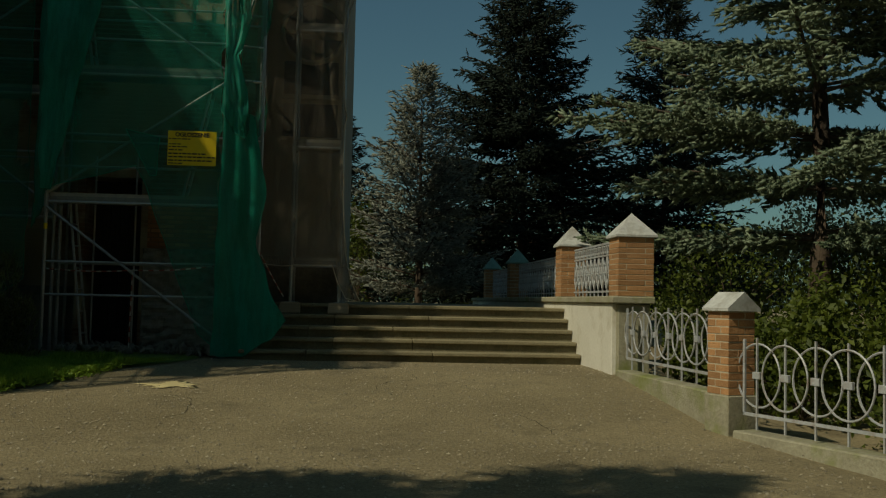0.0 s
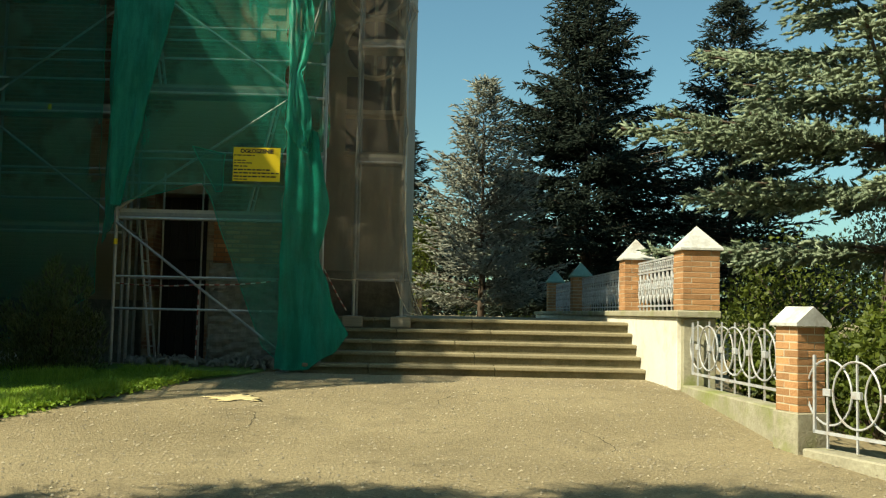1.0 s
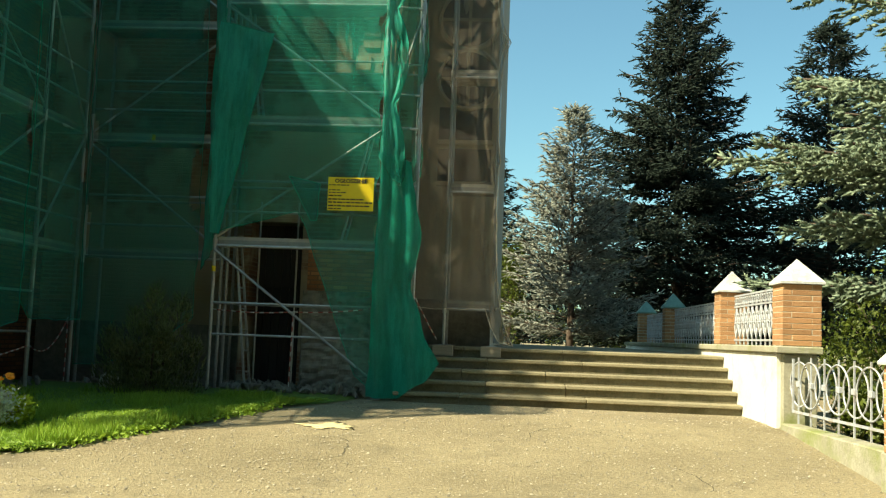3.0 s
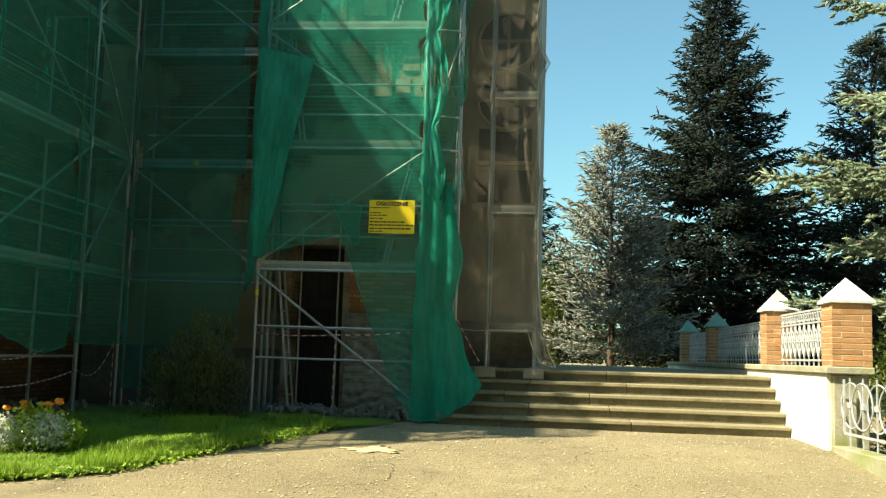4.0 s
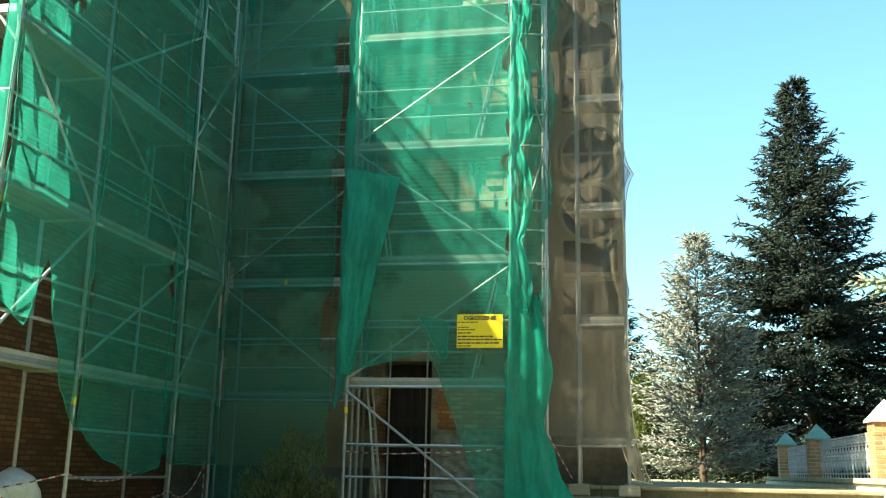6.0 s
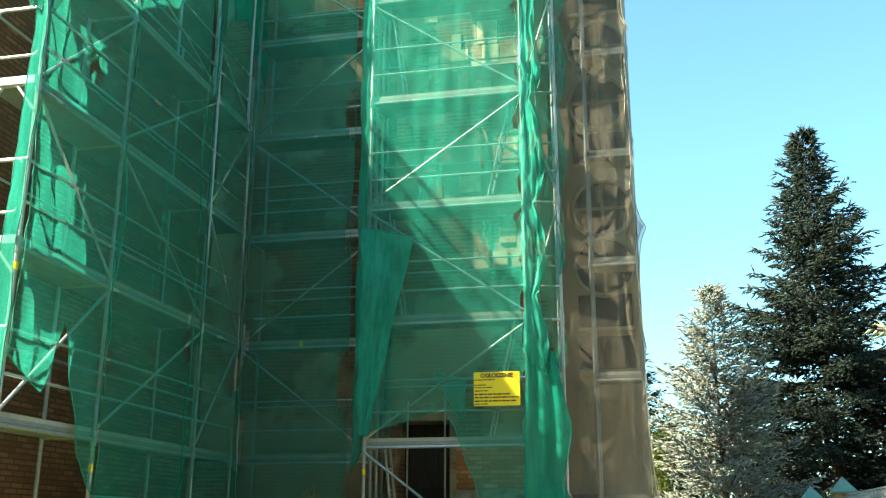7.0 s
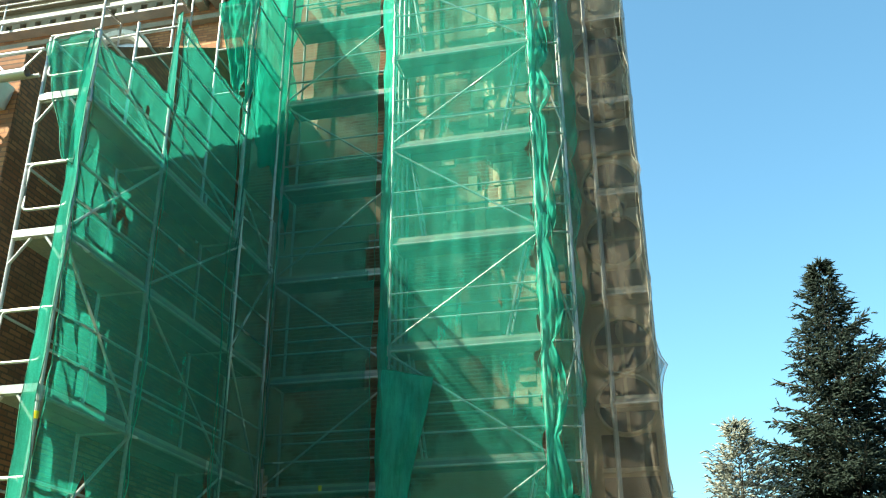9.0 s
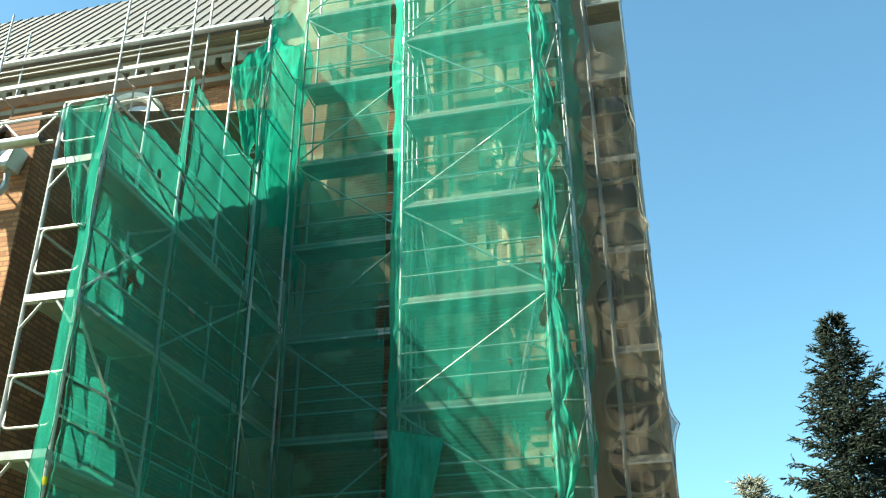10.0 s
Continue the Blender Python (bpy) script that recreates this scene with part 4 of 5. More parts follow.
# inclined access ladders inside the front bay
for k, side in enumerate((0, 1, 0, 1, 0, 1, 0)):
    z0 = 0.43 if k == 0 else 2.86 + (k - 1) * LIFT
    z1 = 2.8 + k * LIFT
    x0, x1 = ((-4.05, -4.32), (-2.62, -2.18))[side]
    ld = tagged(empty("ladder", (x0, 15.5, z0)), "aluminium access ladder leaning inside the front scaffold", "ladder", group="scaffold ladders")
    for oy in (0.0, 0.32):
        part("stile", tube((0, oy, 0), (x1 - x0, oy, z1 - z0), 0.022, 6), M_STEEL, ld)
    for r in range(1, 7):
        part("rung", tube(((x1 - x0) * r / 7, 0, (z1 - z0) * r / 7), ((x1 - x0) * r / 7, 0.32, (z1 - z0) * r / 7), 0.014, 6), M_STEEL, ld)


# ---- netting ----
def net(label, p00, p10, p01, p11, material, nu, nv, billow=0.06, seed=1, low=None, high=None, pleat=0.0, holes=(), crush=0.0, scallop=0.0, swag=0.0, rim=None):
    """A hanging sheet between four corners (bottom two, top two), billowed and creased; low and high shift its hems, holes are tears."""
    a, b, c, d = map(Vector, (p00, p10, p01, p11))
    nrm = (b - a).cross(c - a).normalized()
    bm = bmesh.new()
    vs = {}
    for i in range(nu + 1):
        u = i / nu
        for j in range(nv + 1):
            w = j / nv
            lo, hi = a.lerp(b, u), c.lerp(d, u)
            if low:
                lo = Vector((lo.x, lo.y, low(u)))
            if high:
                hi = Vector((hi.x, hi.y, high(u)))
            p = lo.lerp(hi, w)
            k = noise.noise((p.x * 1.1 + seed, p.y * 1.1, p.z * 0.35)) * billow + noise.noise((p.x * 4 + seed, p.y * 4, p.z * 0.9)) * billow * 0.5
            k += pleat * math.sin(u * nu * 0.55 + 2.5 * noise.noise((p.z * 0.6, seed, 0)))
            k += crush * (noise.noise((u * 5, p.z * 0.8 + seed, 0)) + 0.6 * noise.noise((u * 11, p.z * 1.9 + seed, 3)) + 0.3 * noise.noise((u * 19, p.z * 5 + seed, 7)))
            if swag:
                tie = p.z + 1.3 * noise.noise((p.z * 0.5, seed, 4))
                full = abs(math.sin(math.pi * tie / 1.7)) ** 0.7
                k = k * (0.35 + 0.65 * full) + 0.07 * (full - 0.5) * math.sin(math.pi * u)
                k += 0.03 * math.sin(9 * tie + 5 * u + 7 * noise.noise((u * 3, p.z, seed))) * full
            edge = 0.05 * noise.noise((p.z * 2.5, p.x * 2.5, seed)) if i in (0, nu) else 0.0
            if scallop and u > 0.8:
                edge -= scallop * abs(math.sin(math.pi * p.z / 0.66)) ** 0.8 * ((u - 0.8) / 0.2) ** 2
            if swag:
                edge += swag * (u - 0.25) * (full - 0.45) + 0.03 * noise.noise((p.z * 4, u * 4, seed))
            at = p + nrm * k + (b - a).normalized() * edge
            if rim:
                at.x += rim(p.z) * (u ** 3 if b.x - a.x > 0.2 else (1 - u) ** 3)
            vs[i, j] = bm.verts.new(at)
    for i in range(nu):
        for j in range(nv):
            u, w = (i + 0.5) / nu, (j + 0.5) / nv
            if any(((u - hu) / ru) ** 2 + ((w - hw) / rw) ** 2 < 1 for hu, hw, ru, rw in holes):
                continue
            bm.faces.new((vs[i, j], vs[i + 1, j], vs[i + 1, j + 1], vs[i, j + 1]))
    rims = [[vs[i, j].co.copy() for j in range(0, nv + 1, 2)] for i in (0, nu)] + [[vs[i, j].co.copy() for i in range(nu + 1)] for j in (0, nv)]
    ob = tagged(part("safety_net", bm, material, smooth=True), label, "safety net", group="safety nets")
    for r in rims:
        part("hem", polytube(r, 0.007, 4), M_HEMG if material is M_NETG else M_HEM, ob)
    return ob


def hem(*knots):
    us, zs = zip(*knots)
    return lambda u: float(np.interp(u, us, zs)) + 0.03 * noise.noise((u * 9, 1.5, 0))


def flare(z):
    """How far the beige net stands out at its ties and spreads at its foot."""
    return 0.32 * math.exp(-max(0.0, z - 1.33) / 0.55) + sum(h * math.exp(-abs(z - c) / 0.22) for c, h in ((4.4, 0.06), (6.46, 0.17), (8.1, 0.07), (10.25, 0.15), (12.5, 0.10), (14.1, 0.06)))


def waist(z):
    """The drawn-in middle of the hanging skirt."""
    return -0.27 * math.exp(-((z - 2.15) / 0.55) ** 2) - 0.1 * math.exp(-((z - 1.45) / 0.3) ** 2)


net("green debris netting over the front bay, cut open below", (-4.6, 15.14, 3), (-1.93, 15.14, 0.5), (-4.6, 15.14, 19.3), (-1.93, 15.14, 19.3), M_NET, 44, 190, 0.05, 3, scallop=0.13, crush=0.025,
    low=hem((0, 2.9), (0.08, 3.05), (0.3, 3.2), (0.5, 3.35), (0.56, 3.1), (0.62, 2.6), (0.75, 1.7), (0.88, 0.8), (1, 0.55)),
    holes=((0.985, 0.52, 0.02, 0.012), (0.985, 0.46, 0.02, 0.012), (0.985, 0.40, 0.02, 0.012), (0.73, 0.325, 0.014, 0.004), (0.985, 0.31, 0.02, 0.012)))
net("loose triangular flap of doubled green netting", (-4.66, 15.06, 2.95), (-4.5, 15.06, 2.95), (-4.66, 15.06, 6.4), (-3.78, 15.06, 6.2), M_NET2, 16, 50, 0.09, 9, crush=0.05)
net("small torn corner of green netting above the sign", (-3.05, 15.115, 3.2), (-2.95, 15.115, 3.2), (-3.42, 15.115, 3.9), (-2.88, 15.115, 3.78), M_NET, 8, 10, 0.05, 12)
net("bunched sunlit green netting tied along the scaffold corner", (-1.95, 15.06, 3.9), (-1.70, 15.10, 3.75), (-1.95, 15.06, 19.3), (-1.68, 15.10, 19.3), M_NET2, 18, 240, 0.08, 21, pleat=0.014, crush=0.08, swag=0.3,
    low=hem((0, 4.2), (0.5, 3.95), (1, 3.85)))
net("thin green netting returning round the scaffold corner", (-1.72, 15.12, 3.85), (-1.42, 15.42, 3.85), (-1.72, 15.12, 19.3), (-0.98, 15.45, 19.3), M_NET, 22, 200, 0.10, 23, crush=0.10, swag=0.22,
    low=hem((0, 3.95), (0.4, 3.75), (1, 4.0)))
net("hanging skirt of green netting spread on the steps", (-2.02, 15.05, 0.5), (-0.92, 15.0, 1.0), (-1.95, 15.1, 4.3), (-1.50, 15.25, 4.2), M_NETW, 30, 50, 0.08, 31, pleat=0.03, rim=waist,
    low=hem((0, 0.48), (0.45, 0.48), (0.6, 0.64), (0.85, 0.78), (1, 1.02)))
net("dark green netting over the shaded recess scaffold", (-7.08, 15.93, 1.0), (-5.12, 15.93, 1.0), (-7.08, 15.93, 19.0), (-5.12, 15.93, 19.0), M_NET, 34, 150, 0.06, 41, crush=0.04,
    low=hem((0, 0.75), (0.5, 0.9), (1, 1.6)), holes=((0.0, 0.12, 0.06, 0.03), (0.0, 0.215, 0.05, 0.02), (0.96, 0.135, 0.05, 0.03), (0.97, 0.29, 0.04, 0.02), (0.97, 0.42, 0.05, 0.03)))
net("green netting on the recess scaffold beside the nave eaves", (-7.95, 15.95, 14.6), (-7.1, 15.95, 14.6), (-7.95, 15.95, 19.2), (-7.1, 15.95, 19.2), M_NET, 14, 60, 0.08, 43, crush=0.06,
    low=hem((0, 16.2), (0.5, 15.0), (1, 14.4)))
net("narrow strip of green netting beside a torn slit", (-4.98, 15.9, 2.4), (-4.62, 15.5, 2.9), (-4.98, 15.9, 19.0), (-4.62, 15.3, 19.0), M_NET2, 10, 120, 0.07, 44, crush=0.06)
net("green netting hung from the wing scaffold, its hem high", (-6.94, 9.38, 3.0), (-6.94, 11.34, 2.0), (-6.94, 9.38, 9.5), (-6.94, 11.34, 9.5), M_NET, 30, 70, 0.08, 51, crush=0.06,
    low=hem((0, 3.3), (0.35, 3.0), (0.5, 3.9), (0.7, 2.6), (1, 1.9)), high=hem((0, 9.5), (0.12, 9.45), (0.5, 9.65), (1, 9.7)), holes=((0.35, 0.92, 0.03, 0.012), (0.6, 0.9, 0.03, 0.015), (0.5, 0.6, 0.06, 0.02)))
net("green netting on the wing scaffold with a sagging hem", (-6.94, 11.36, 1.6), (-6.94, 13.62, 1.5), (-6.94, 11.36, 11.3), (-6.94, 13.62, 10.9), M_NET, 30, 80, 0.07, 57, crush=0.05, holes=((0.3, 0.62, 0.03, 0.012), (0.02, 0.2, 0.03, 0.03), (0.97, 0.3, 0.03, 0.05)),
    low=hem((0, 1.9), (0.3, 1.55), (0.75, 1.35), (1, 1.45)), high=hem((0, 11.25), (0.25, 11.2), (0.6, 11.1), (1, 11.2)))
net("green netting on the wing scaffold next to the recess", (-6.94, 13.65, 1.5), (-6.94, 15.6, 1.5), (-6.94, 13.65, 13.9), (-6.94, 15.6, 14.2), M_NET, 26, 90, 0.08, 61, crush=0.06, holes=((0.95, 0.4, 0.04, 0.02), (0.96, 0.2, 0.04, 0.03)),
    low=hem((0, 1.75), (0.2, 1.5), (1, 1.5)), high=hem((0, 11.2), (0.15, 11.25), (0.2, 14.4), (0.5, 13.9), (1, 14.3)))
net("crumpled green netting gathered on the upper scaffold corner", (-7.31, 13.9, 11.4), (-6.9, 13.9, 11.4), (-7.73, 13.9, 13.7), (-6.92, 13.9, 14.6), M_NETW, 30, 70, 0.12, 66, pleat=0.03, crush=0.12,
    low=hem((0, 11.7), (0.3, 11.3), (0.55, 11.8), (0.8, 11.2), (1, 11.5)), high=hem((0, 13.6), (0.3, 13.7), (0.75, 14.1), (1, 14.7)))
# close net added and run back to the wall to cast the recess shadow
net("doubled dark green netting added beside the recess to shade it", (-7.05, 14.3, 10.6), (-7.3, 16.85, 10.4), (-7.05, 14.3, 14.6), (-7.35, 16.85, 15.6), M_NETW, 34, 70, 0.10, 68, pleat=0.03, crush=0.10,
    low=hem((0, 11.2), (0.25, 10.5), (0.5, 10.9), (1, 9.6)), high=hem((0, 14.6), (0.25, 14.9), (0.55, 15.5), (1, 16.6)))
net("green netting tied across the end frame of the wing scaffold", (-7.16, 9.3, 7.6), (-7.0, 9.3, 7.5), (-7.72, 9.3, 9.45), (-7.0, 9.3, 9.55), M_NET, 16, 30, 0.08, 71, crush=0.06)
net("twisted strip of green netting on the middle scaffold post", (-7.06, 11.28, 9.7), (-6.93, 11.28, 9.5), (-7.02, 11.28, 11.3), (-6.95, 11.28, 11.35), M_NET2, 6, 24, 0.05, 73)
net("bundled strip of green netting along the end post", (-7.12, 9.28, 3.0), (-6.93, 9.28, 2.8), (-7.08, 9.28, 9.4), (-6.93, 9.28, 9.4), M_NET2, 6, 60, 0.05, 75)
net("beige debris netting hung before the turret, flaring at its foot", (-1.5, 16.1, 1.9), (-0.10, 16.2, 1.33), (-1.5, 16.1, 17.6), (-0.32, 16.2, 17.6), M_NETG, 30, 200, 0.15, 81, crush=0.05, rim=flare,
    low=hem((0, 1.95), (0.3, 1.9), (0.85, 1.95), (0.88, 1.4), (1, 1.33)), high=hem((0, 17.6), (0.5, 17.4), (0.56, 15.2), (0.62, 14.5), (1, 14.15)), holes=((0.35, 0.74, 0.05, 0.006),))
net("beige debris netting returning round the turret corner", (-0.10, 16.2, 1.33), (-0.12, 17.3, 1.4), (-0.22, 16.2, 14.15), (-0.24, 17.3, 14.3), M_NETG, 16, 160, 0.05, 85, low=hem((0, 1.33), (1, 1.4)), rim=flare)

# ---- sign ----
sg = tagged(empty("notice_board", (-2.41, 15.05, 3.63)), "yellow printed notice board tied to the scaffold", "sign")
part("board", box(-0.365, 0.365, -0.006, 0.006, -0.265, 0.265, 0.004), M_YELLOW, sg)
cu = bpy.data.curves.new("heading", "FONT")
cu.body, cu.size, cu.align_x, cu.extrude, cu.offset = "OGŁOSZENIE", 0.085, "CENTER", 0.002, 0.003
tx = new("tmp_text", cu)
bpy.context.view_layer.update()
me = bpy.data.meshes.new_from_object(tx.evaluated_get(bpy.context.evaluated_depsgraph_get()))
bpy.data.objects.remove(tx)
me.materials.clear()
me.materials.append(M_INK)
hd = part("heading", me, M_INK, sg, "black heading letters")
hd.matrix_basis = pose(0, -0.0095, 0.178, 90)
for z, w, h in ((0.14, 0.30, 0.016), (0.06, 0.15, 0.016), (0.02, 0.20, 0.016), (-0.03, 0.22, 0.018), (-0.085, 0.56, 0.022), (-0.135, 0.68, 0.022), (-0.19, 0.62, 0.022), (-0.235, 0.20, 0.016)):
    x, k = -0.35, 0
    while x < -0.35 + w:
        lw = (0.05, 0.08, 0.035, 0.065)[(k + int(z * 100)) % 4]
        part("print_bar", box(x, min(x + lw, 0.35), -0.0095, -0.0065, z - h / 2, z + h / 2), M_INK, sg)
        x += lw + 0.014
        k += 1


# ---- barrier chains ----
def chain(points, sag, label):
    """Red and white plastic barrier chain hung from point to point."""
    ob = tagged(empty("barrier_chain", points[0]), label, "chain", group="barrier chains")
    red, white = bmesh.new(), bmesh.new()
    o = Vector(points[0])
    for p, q in zip(points, points[1:]):
        p, q = Vector(p), Vector(q)
        n = max(6, int((q - p).length / 0.075))
        pts = [p.lerp(q, i / n) - Vector((0, 0, sag * 4 * (i / n) * (1 - i / n))) - o for i in range(n + 1)]
        for i in range(n):
            tube(pts[i], pts[i].lerp(pts[i + 1], 0.9), 0.0105, 5, red if i % 2 else white)
    tagged(part("red_link", red, M_RED, ob, "red links"), kind="stuff")
    tagged(part("white_link", white, M_PLWHITE, ob, "white links"), kind="stuff")


chain([(-8.6, 9.0, 1.1), (-6.98, 11.33, 1.35), (-7.0, 13.2, 1.4)], 0.12, "red and white plastic barrier chain along the wing scaffold")
chain([(-6.98, 9.36, 1.25), (-6.98, 14.13, 1.1), (-7.0, 15.4, 1.55)], 0.28, "sagging red and white barrier chain before the wing scaffold")
chain([(-4.55, 15.15, 1.75), (-3.25, 15.15, 1.75), (-1.98, 15.15, 1.85)], 0.03, "red and white barrier chain across the front scaffold bay")
chain([(-3.25, 15.15, 1.75), (-3.27, 15.15, 0.5)], 0.0, "red and white barrier chain hanging to the ground")
chain([(-1.45, 15.7, 2.2), (-1.05, 16.2, 1.4)], 0.03, "red and white barrier chain slung beside the net")
chain([(-7.0, 15.38, 1.5), (-7.0, 15.38, 0.5)], 0.0, "red and white barrier chain hanging at the recess post")

# ---- rubble, sacks, blocks ----
def stone_heap(label, spots, seed, s0, s1):
    rs = random.Random(seed)
    shapes = []
    for k in range(5):
        bm = bmesh.new()
        bmesh.ops.create_icosphere(bm, subdivisions=1, radius=1)
        for v in bm.verts:
            v.co *= 1 + 0.35 * noise.noise(v.co * 1.7 + Vector((k * 7, 0, 0)))
        shapes.append(mesh_of("stone", bm, M_STONE))
    for x0, x1, y0, y1, n in spots:
        heap = tagged(empty("rubble", ((x0 + x1) / 2, (y0 + y1) / 2, 0.4)), label, "rubble", group="rubble heaps")
        for i in range(n):
            x, y = rs.uniform(x0, x1), rs.uniform(y0, y1)
            s = rs.uniform(s0, s1)
            st = part("stone", shapes[i % 5], M_STONE)
            st.matrix_world = Matrix.Translation((x, y, ground_z(x, y) + 0.03 + s * 0.3 + rs.uniform(0, 0.09))) @ Euler((rs.uniform(0, 6), rs.uniform(0, 6), rs.uniform(0, 6))).to_matrix().to_4x4() @ Matrix.Diagonal((s, s * 0.7, s * 0.4, 1))
            st.parent = heap
            st.matrix_parent_inverse = heap.matrix_world.inverted()


stone_heap("broken stone and plaster rubble at the scaffold foot", ((-4.4, -1.7, 15.1, 16.15, 300), (-6.9, -4.8, 15.2, 16.6, 60), (-8.25, -7.0, 10.3, 15.0, 150), (-7.2, -5.9, 8.8, 10.2, 40)), 4, 0.025, 0.11)
for x, y, s, lift in ((-7.6, 11.35, 0.46, 0.0), (-7.9, 10.7, 0.46, 0.0), (-7.55, 10.9, 0.42, 0.0), (-7.65, 11.2, 0.38, 0.52), (-7.8, 10.75, 0.36, 0.52), (-5.9, 14.6, 0.15, 0.0)):
    bm = bmesh.new()
    bmesh.ops.create_icosphere(bm, subdivisions=3, radius=s)
    for v in bm.verts:
        v.co *= 1 + 0.28 * noise.noise(v.co * 4 + Vector((x, y, 0)))
        v.co.z *= 0.95
        v.co.z = max(v.co.z, -s * 0.55)
    ob = tagged(part("sack", bm, M_SACK, smooth=True), "crumpled white woven rubble sack on the rubble", "sack", group="sacks")
    ob.location = (x, y, ground_z(x, y) + s * 0.55 + 0.06 + lift)
for x, y in ((-0.95, 16.3), (-0.15, 16.3), (-0.95, 16.9)):
    tagged(part("timber_block", box(x - 0.17, x + 0.17, y - 0.12, y + 0.2, 1.135 if y < 16.4 else 1.302, 1.315 if y < 16.4 else 1.318, 0.01), M_PLANK), "timber block under a scaffold foot on the steps", "block", group="timber blocks")

# ---- planting ----
rng = np.random.default_rng(8)
th = tagged(empty("thuja_bush", (-5.05, 14.0, 0.42)), "ragged dark thuja bush with sunlit tips on the lawn", "shrub")
bm = bmesh.new()
for i in range(7):
    polytube([(0, 0, 0), (0.15 * math.cos(i), 0.12 * math.sin(i), 0.4), (0.3 * math.cos(i), 0.2 * math.sin(i), 0.75)], 0.016, 5, bm=bm)
part("stem", bm, M_BARK, th)
n = 2600
lx, ly, lh = np.array((-0.35, 0.05, 0.38, -0.1, 0.6, -0.62, 0.3, -0.3)), np.array((0.1, -0.15, 0.05, 0.3, -0.05, -0.05, -0.3, -0.3)), np.array((1.25, 1.6, 1.45, 1.3, 0.85, 0.95, 1.0, 0.8))
lead = rng.integers(0, 8, n)
zz = rng.uniform(0.02, 1.0, n)
aa = rng.uniform(0, 6.28, n)
rad = (0.34 * (1 - zz) ** 0.6 + 0.02) * rng.uniform(0.3, 1.3, n)
B = np.stack([lx[lead] * (0.6 + 0.4 * zz) + rad * np.cos(aa), ly[lead] + rad * np.sin(aa), zz * lh[lead]], 1)
v, f = brushes(B, np.stack([np.cos(aa) * 0.5, np.sin(aa) * 0.5, 1 + 0 * aa], 1) + rng.normal(size=(n, 3)) * 0.3, rng.uniform(0.07, 0.17, n), np.full(n, 0.026), rng, 9)
part("foliage", soup("foliage", v, f, M_THUJA), M_THUJA, th)
fl = tagged(empty("flower_clump", (-5.75, 10.75, ground_z(-5.7, 10.75) + 0.05)), "clump of orange marigolds, lime leaves and silver foliage on the lawn", "flowers")
for nm, mt, cx, cy, cz, sx, sz, cnt, ls in (("silver_foliage", M_SILVER, -0.28, -0.1, 0.2, 0.24, 0.17, 2200, 0.022), ("silver_foliage", M_SILVER, 0.28, -0.12, 0.24, 0.22, 0.17, 2000, 0.022), ("lime_foliage", M_LIME, 0.02, 0.0, 0.26, 0.26, 0.22, 1700, 0.036), ("lime_foliage", M_LIME, 0.42, 0.05, 0.2, 0.18, 0.15, 900, 0.036)):
    at = rng.normal(size=(cnt, 3)) * np.array((sx, sx * 0.8, sz)) * 0.46 + (cx * 0.85, cy, cz)
    at[:, 2] = np.maximum(at[:, 2], 0.02)
    v, f = leaves(at, ls * rng.uniform(0.6, 1.3, cnt), rng)
    part(nm, soup(nm, v, f, mt), mt, fl)

for i, (x, y, z) in enumerate(((-0.34, 0.0, 0.5), (-0.2, 0.1, 0.56), (-0.1, -0.05, 0.52), (0.02, 0.1, 0.55), (0.16, 0.0, 0.56), (0.24, 0.08, 0.6), (0.3, -0.02, 0.58))):
    bm = bmesh.new()
    bmesh.ops.create_icosphere(bm, subdivisions=2, radius=0.048)
    for v in bm.verts:
        v.co *= 1 + 0.35 * noise.noise(v.co * 60 + Vector((i, 0, 0)))
        v.co.z *= 0.6
    bmesh.ops.translate(bm, verts=bm.verts, vec=(x, y, z - 0.03))
    part("marigold", bm, M_ORANGE, fl)

# spruces behind the landing and the fence
spruce((2.15, 33.0, 1.25), 8.1, 3.1, 0.2, M_PALE, "pale blue spruce with a slender pointed crown", 11, droop=0.12, whorls=19, per=10, gap=0.2, step=0.17, twig=0.29, thick=0.05, trunk_r=0.13, power=0.84, count=7, lift=0.55, perk=0.8, plump=0.65, vary=0.45, wobble=0.12)
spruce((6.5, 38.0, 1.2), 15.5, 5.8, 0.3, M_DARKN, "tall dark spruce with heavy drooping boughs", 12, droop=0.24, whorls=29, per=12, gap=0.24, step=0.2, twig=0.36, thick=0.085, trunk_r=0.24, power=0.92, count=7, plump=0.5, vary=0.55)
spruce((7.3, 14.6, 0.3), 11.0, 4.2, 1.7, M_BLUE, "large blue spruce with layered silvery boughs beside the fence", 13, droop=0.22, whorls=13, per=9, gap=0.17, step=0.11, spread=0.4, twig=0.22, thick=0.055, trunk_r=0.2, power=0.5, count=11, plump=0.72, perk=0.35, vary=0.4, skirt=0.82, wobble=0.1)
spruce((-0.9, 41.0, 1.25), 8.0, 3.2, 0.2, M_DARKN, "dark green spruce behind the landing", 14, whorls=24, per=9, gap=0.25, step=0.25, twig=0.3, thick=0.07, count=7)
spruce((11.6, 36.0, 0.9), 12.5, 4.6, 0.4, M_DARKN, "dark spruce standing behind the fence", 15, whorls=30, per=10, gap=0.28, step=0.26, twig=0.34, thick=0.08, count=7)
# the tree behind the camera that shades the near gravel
back = spruce((-7.7, 2.7, 0.0), 9.2, 2.3, 1.6, M_DARKN, "unseen dark spruce by the gravel forecourt that blocks light", 16, whorls=26, per=8, gap=0.22, step=0.2, twig=0.3, thick=0.07, count=6)
for x, y, s in ((-8.8, 1.3, 1.15), (-6.5, 1.9, 1.2)):
    copy_thing(back, Matrix.LocRotScale((x, y, 0), Euler((0, 0, x * 2)), (s, s, s)))
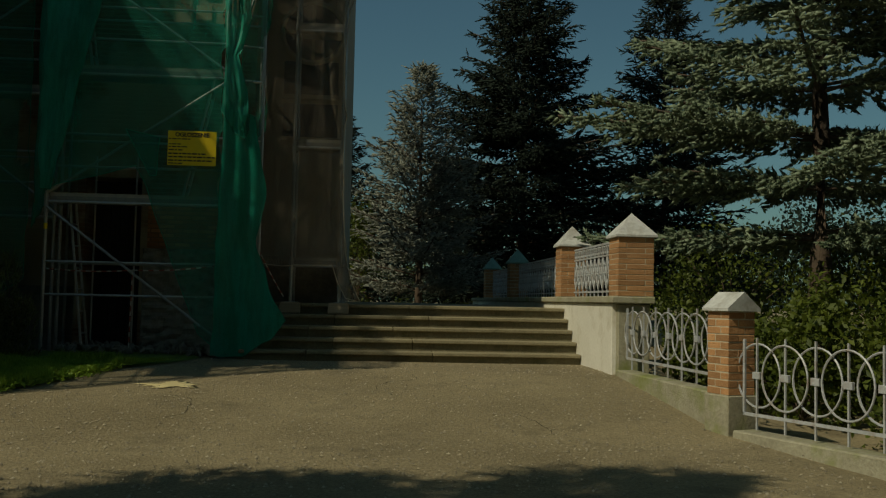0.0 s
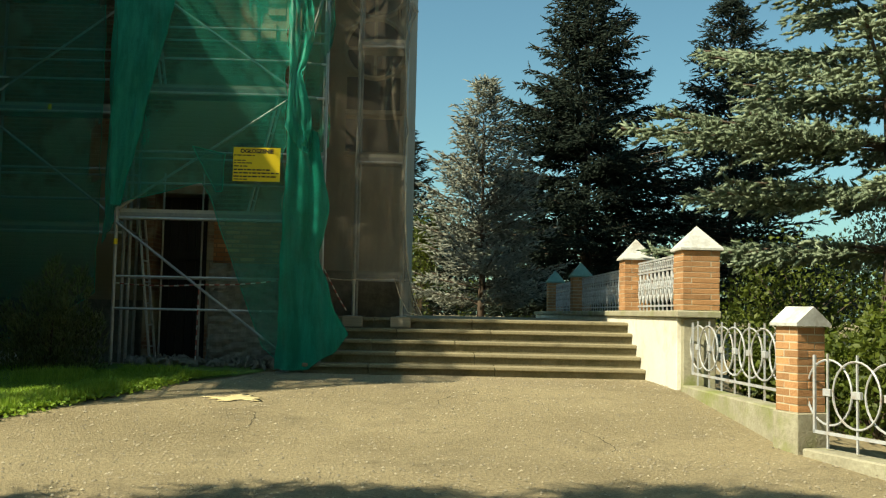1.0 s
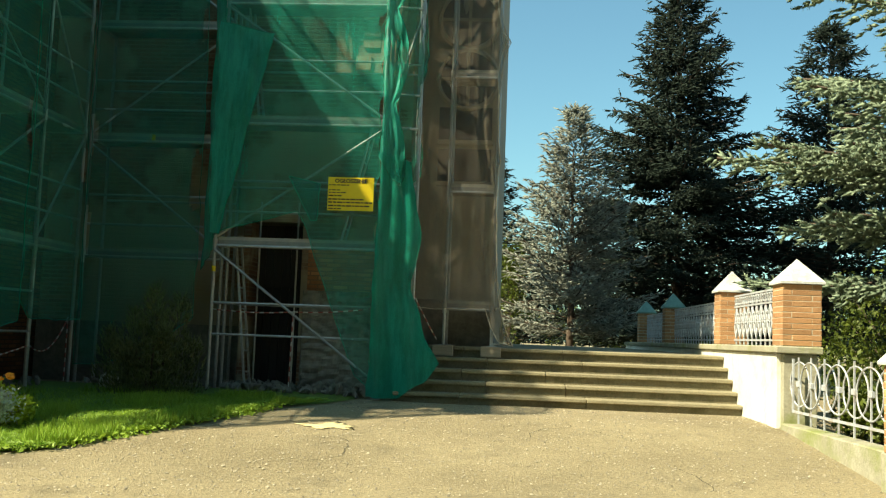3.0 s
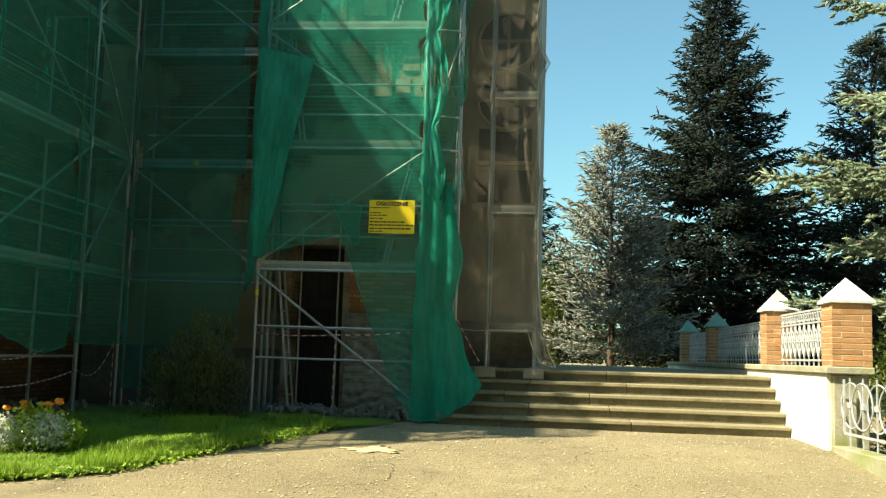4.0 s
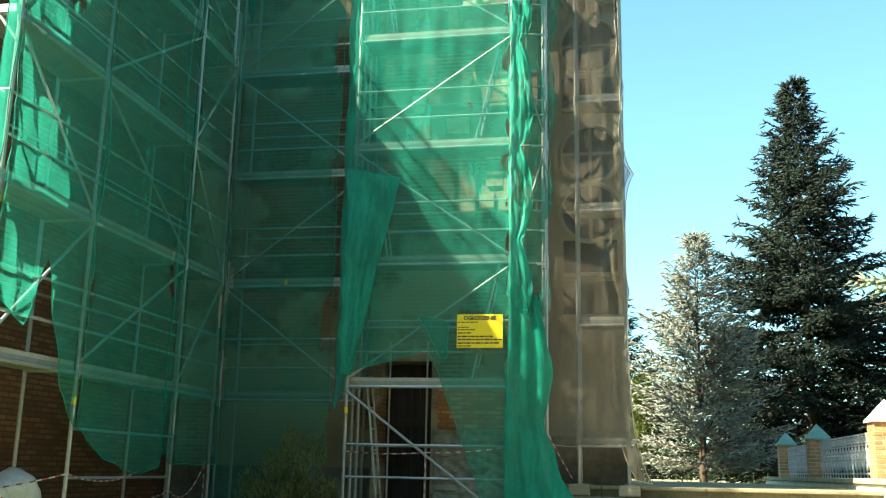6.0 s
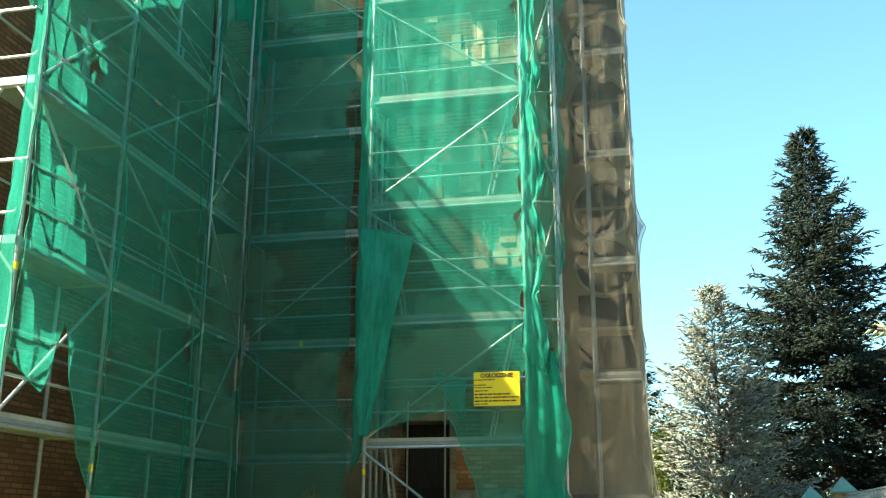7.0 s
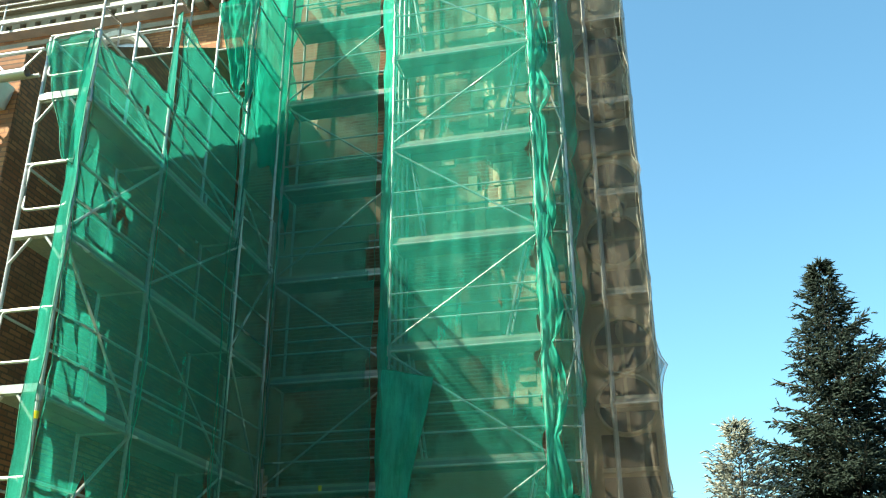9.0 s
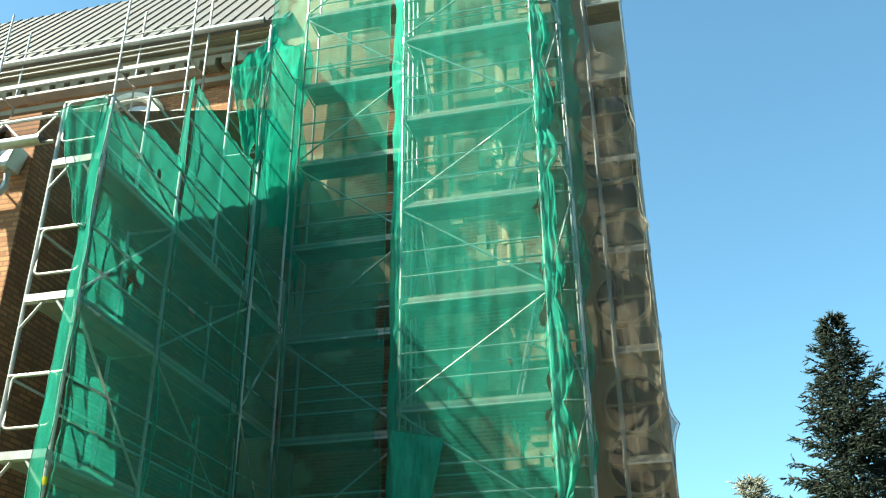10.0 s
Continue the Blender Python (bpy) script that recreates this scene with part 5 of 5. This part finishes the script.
# unseen trees added behind and right of the camera to block sky light
for x, y, s in ((-1, -8, 2.1), (4, -6.5, 2.2), (8.5, -3.5, 2.1), (12, 2, 2.2), (14, 8, 2.1), (2, -13, 2.4), (9, -11, 2.4)):
    copy_thing(back, Matrix.LocRotScale((x, y, -0.1), Euler((0, 0, x)), (s, s, s)))
# farther row out of view, also added to darken the shaded walls
for x, y in ((-24, -9), (-17, -14), (-9, -16), (-2, -15), (5, -16), (12, -14), (19, -10)):
    copy_thing(back, Matrix.LocRotScale((x, y, -0.1), Euler((0, 0, x)), (1.9, 1.9, 1.5)))
for i, (x, y, sx, sz) in enumerate(((5.6, 11.5, 0.9, 1.5), (6.6, 10.0, 1.0, 1.4), (7.6, 11.6, 1.2, 1.9), (6.2, 8.2, 0.9, 1.3), (7.4, 8.2, 1.1, 1.9), (8.6, 9.8, 1.2, 2.6), (9.4, 12.5, 1.3, 3.6), (5.3, 13.6, 0.8, 0.9), (6.4, 16.5, 1.2, 1.6), (5.5, 12.3, 0.8, 1.1), (6.3, 13.2, 1.0, 1.3), (7.0, 12.6, 1.1, 1.6), (8.3, 14.5, 1.3, 2.6), (9.8, 17, 1.5, 3.2), (7.6, 19, 1.5, 2.6), (6.3, 6.6, 0.9, 1.2), (7.5, 5.2, 1.0, 1.4))):
    shrub("hedge_shrub", (x, y, ground_z(x, y)), (sx, sx, sz), M_LEAF, "yellow-green leafy shrub behind the iron fence", 30 + i, leaf=0.05, count=3200)
for i, (x, y, sx, sz) in enumerate(((0.6, 44, 1.4, 1.8), (2.9, 45, 1.5, 1.6), (5.4, 46, 1.6, 1.7), (0.1, 35, 0.7, 3.6), (9.0, 46, 2.0, 2.2), (7.2, 33, 1.2, 1.2))):
    shrub("garden_shrub", (x, y, ground_z(x, y)), (sx, sx, sz), M_LEAF, "sunlit yellow-green shrub behind the spruces", 50 + i, leaf=0.07, count=1800)

# loose pebbles on the gravel
rng = np.random.default_rng(21)
n = 9000
px, py = rng.uniform(-6.0, 4.2, n), 4.5 + 10.4 * rng.random(n) ** 1.0
ok = px > lawn_edge(py) + 0.1
px, py = px[ok], py[ok]
n = len(px)
pz = np.interp(py, (-6, 5, 9.3, 13.0, 15.0), (-0.08, 0.0, 0.08, 0.42, 0.43)) + 0.006
sz = rng.uniform(0.006, 0.022, n)[:, None]
c = np.stack([px, py, pz], 1)
tw = rng.uniform(0, 6.28, n)
ax, ay = np.stack([np.cos(tw), np.sin(tw), 0 * tw], 1) * sz, np.stack([-np.sin(tw), np.cos(tw), 0 * tw], 1) * sz * 0.7
v = np.concatenate([c + ax, c + ay, c - ax, c - ay, c + np.array((0, 0, 1.0)) * sz * 0.7])
k = np.arange(n)
f = np.concatenate([np.stack([k + i * n, k + ((i + 1) % 4) * n, k + 4 * n], 1) for i in range(4)])
tagged(part("pebbles", soup("pebbles", v, f, M_PEBBLE), M_PEBBLE), "loose pale pebbles on the gravel forecourt", "pebbles", kind="stuff")

# cracks in the forecourt
rs = random.Random(5)
for x, y, a, L in ((0.3, 11.6, 0.5, 1.8), (1.0, 12.4, -0.2, 1.3), (-2.6, 9.6, 0.25, 3.0), (1.9, 9.4, 0.1, 1.6)):
    bm = bmesh.new()
    prev, n = None, int(L / 0.07)
    for i in range(n):
        w = 0.0055 * math.sin(math.pi * (i + 0.5) / n) * rs.uniform(0.5, 1.5)
        z = ground_z(x, y) + 0.012 * noise.noise((x * 0.8, y * 0.8, 0)) + 0.004
        cur = (bm.verts.new((x - w * math.sin(a), y + w * math.cos(a), z)), bm.verts.new((x + w * math.sin(a), y - w * math.cos(a), z)))
        if prev:
            bm.faces.new((prev[0], prev[1], cur[1], cur[0]))
        prev = cur
        x, y, a = x + 0.07 * math.cos(a), y + 0.07 * math.sin(a), a + rs.uniform(-0.5, 0.5)
    tagged(part("crack", bm, M_CRACK), "dark dirt-filled crack in the gravel asphalt", "crack", kind="structure")
# weeds along the lawn edge and the plinth
rng = np.random.default_rng(77)
n = 2600
wy = rng.uniform(8.5, 13.0, n)
wx = lawn_edge(wy) + rng.normal(size=n) * 0.10
wz = np.interp(wy, (-6, 5, 9.3, 13.0, 15.0), (-0.08, 0.0, 0.08, 0.42, 0.43)) + rng.uniform(0.02, 0.08, n)
v, f = leaves(np.stack([wx, wy, wz], 1), rng.uniform(0.015, 0.045, n), rng, 0.4)
tagged(part("weeds", soup("weeds", v, f, M_GRASS), M_GRASS), "small leafy weeds along the lawn edge", "weeds", kind="stuff")
# distant woods past the churchyard
rng = np.random.default_rng(91)
n = 42000
fx = rng.uniform(-30, 60, n)
fy = 62 + rng.uniform(0, 6, n)
fz = ground_z(0, 62) + rng.random(n) * (5.6 + 1.6 * np.sin(fx * 0.45) + 1.0 * np.sin(fx * 1.7))
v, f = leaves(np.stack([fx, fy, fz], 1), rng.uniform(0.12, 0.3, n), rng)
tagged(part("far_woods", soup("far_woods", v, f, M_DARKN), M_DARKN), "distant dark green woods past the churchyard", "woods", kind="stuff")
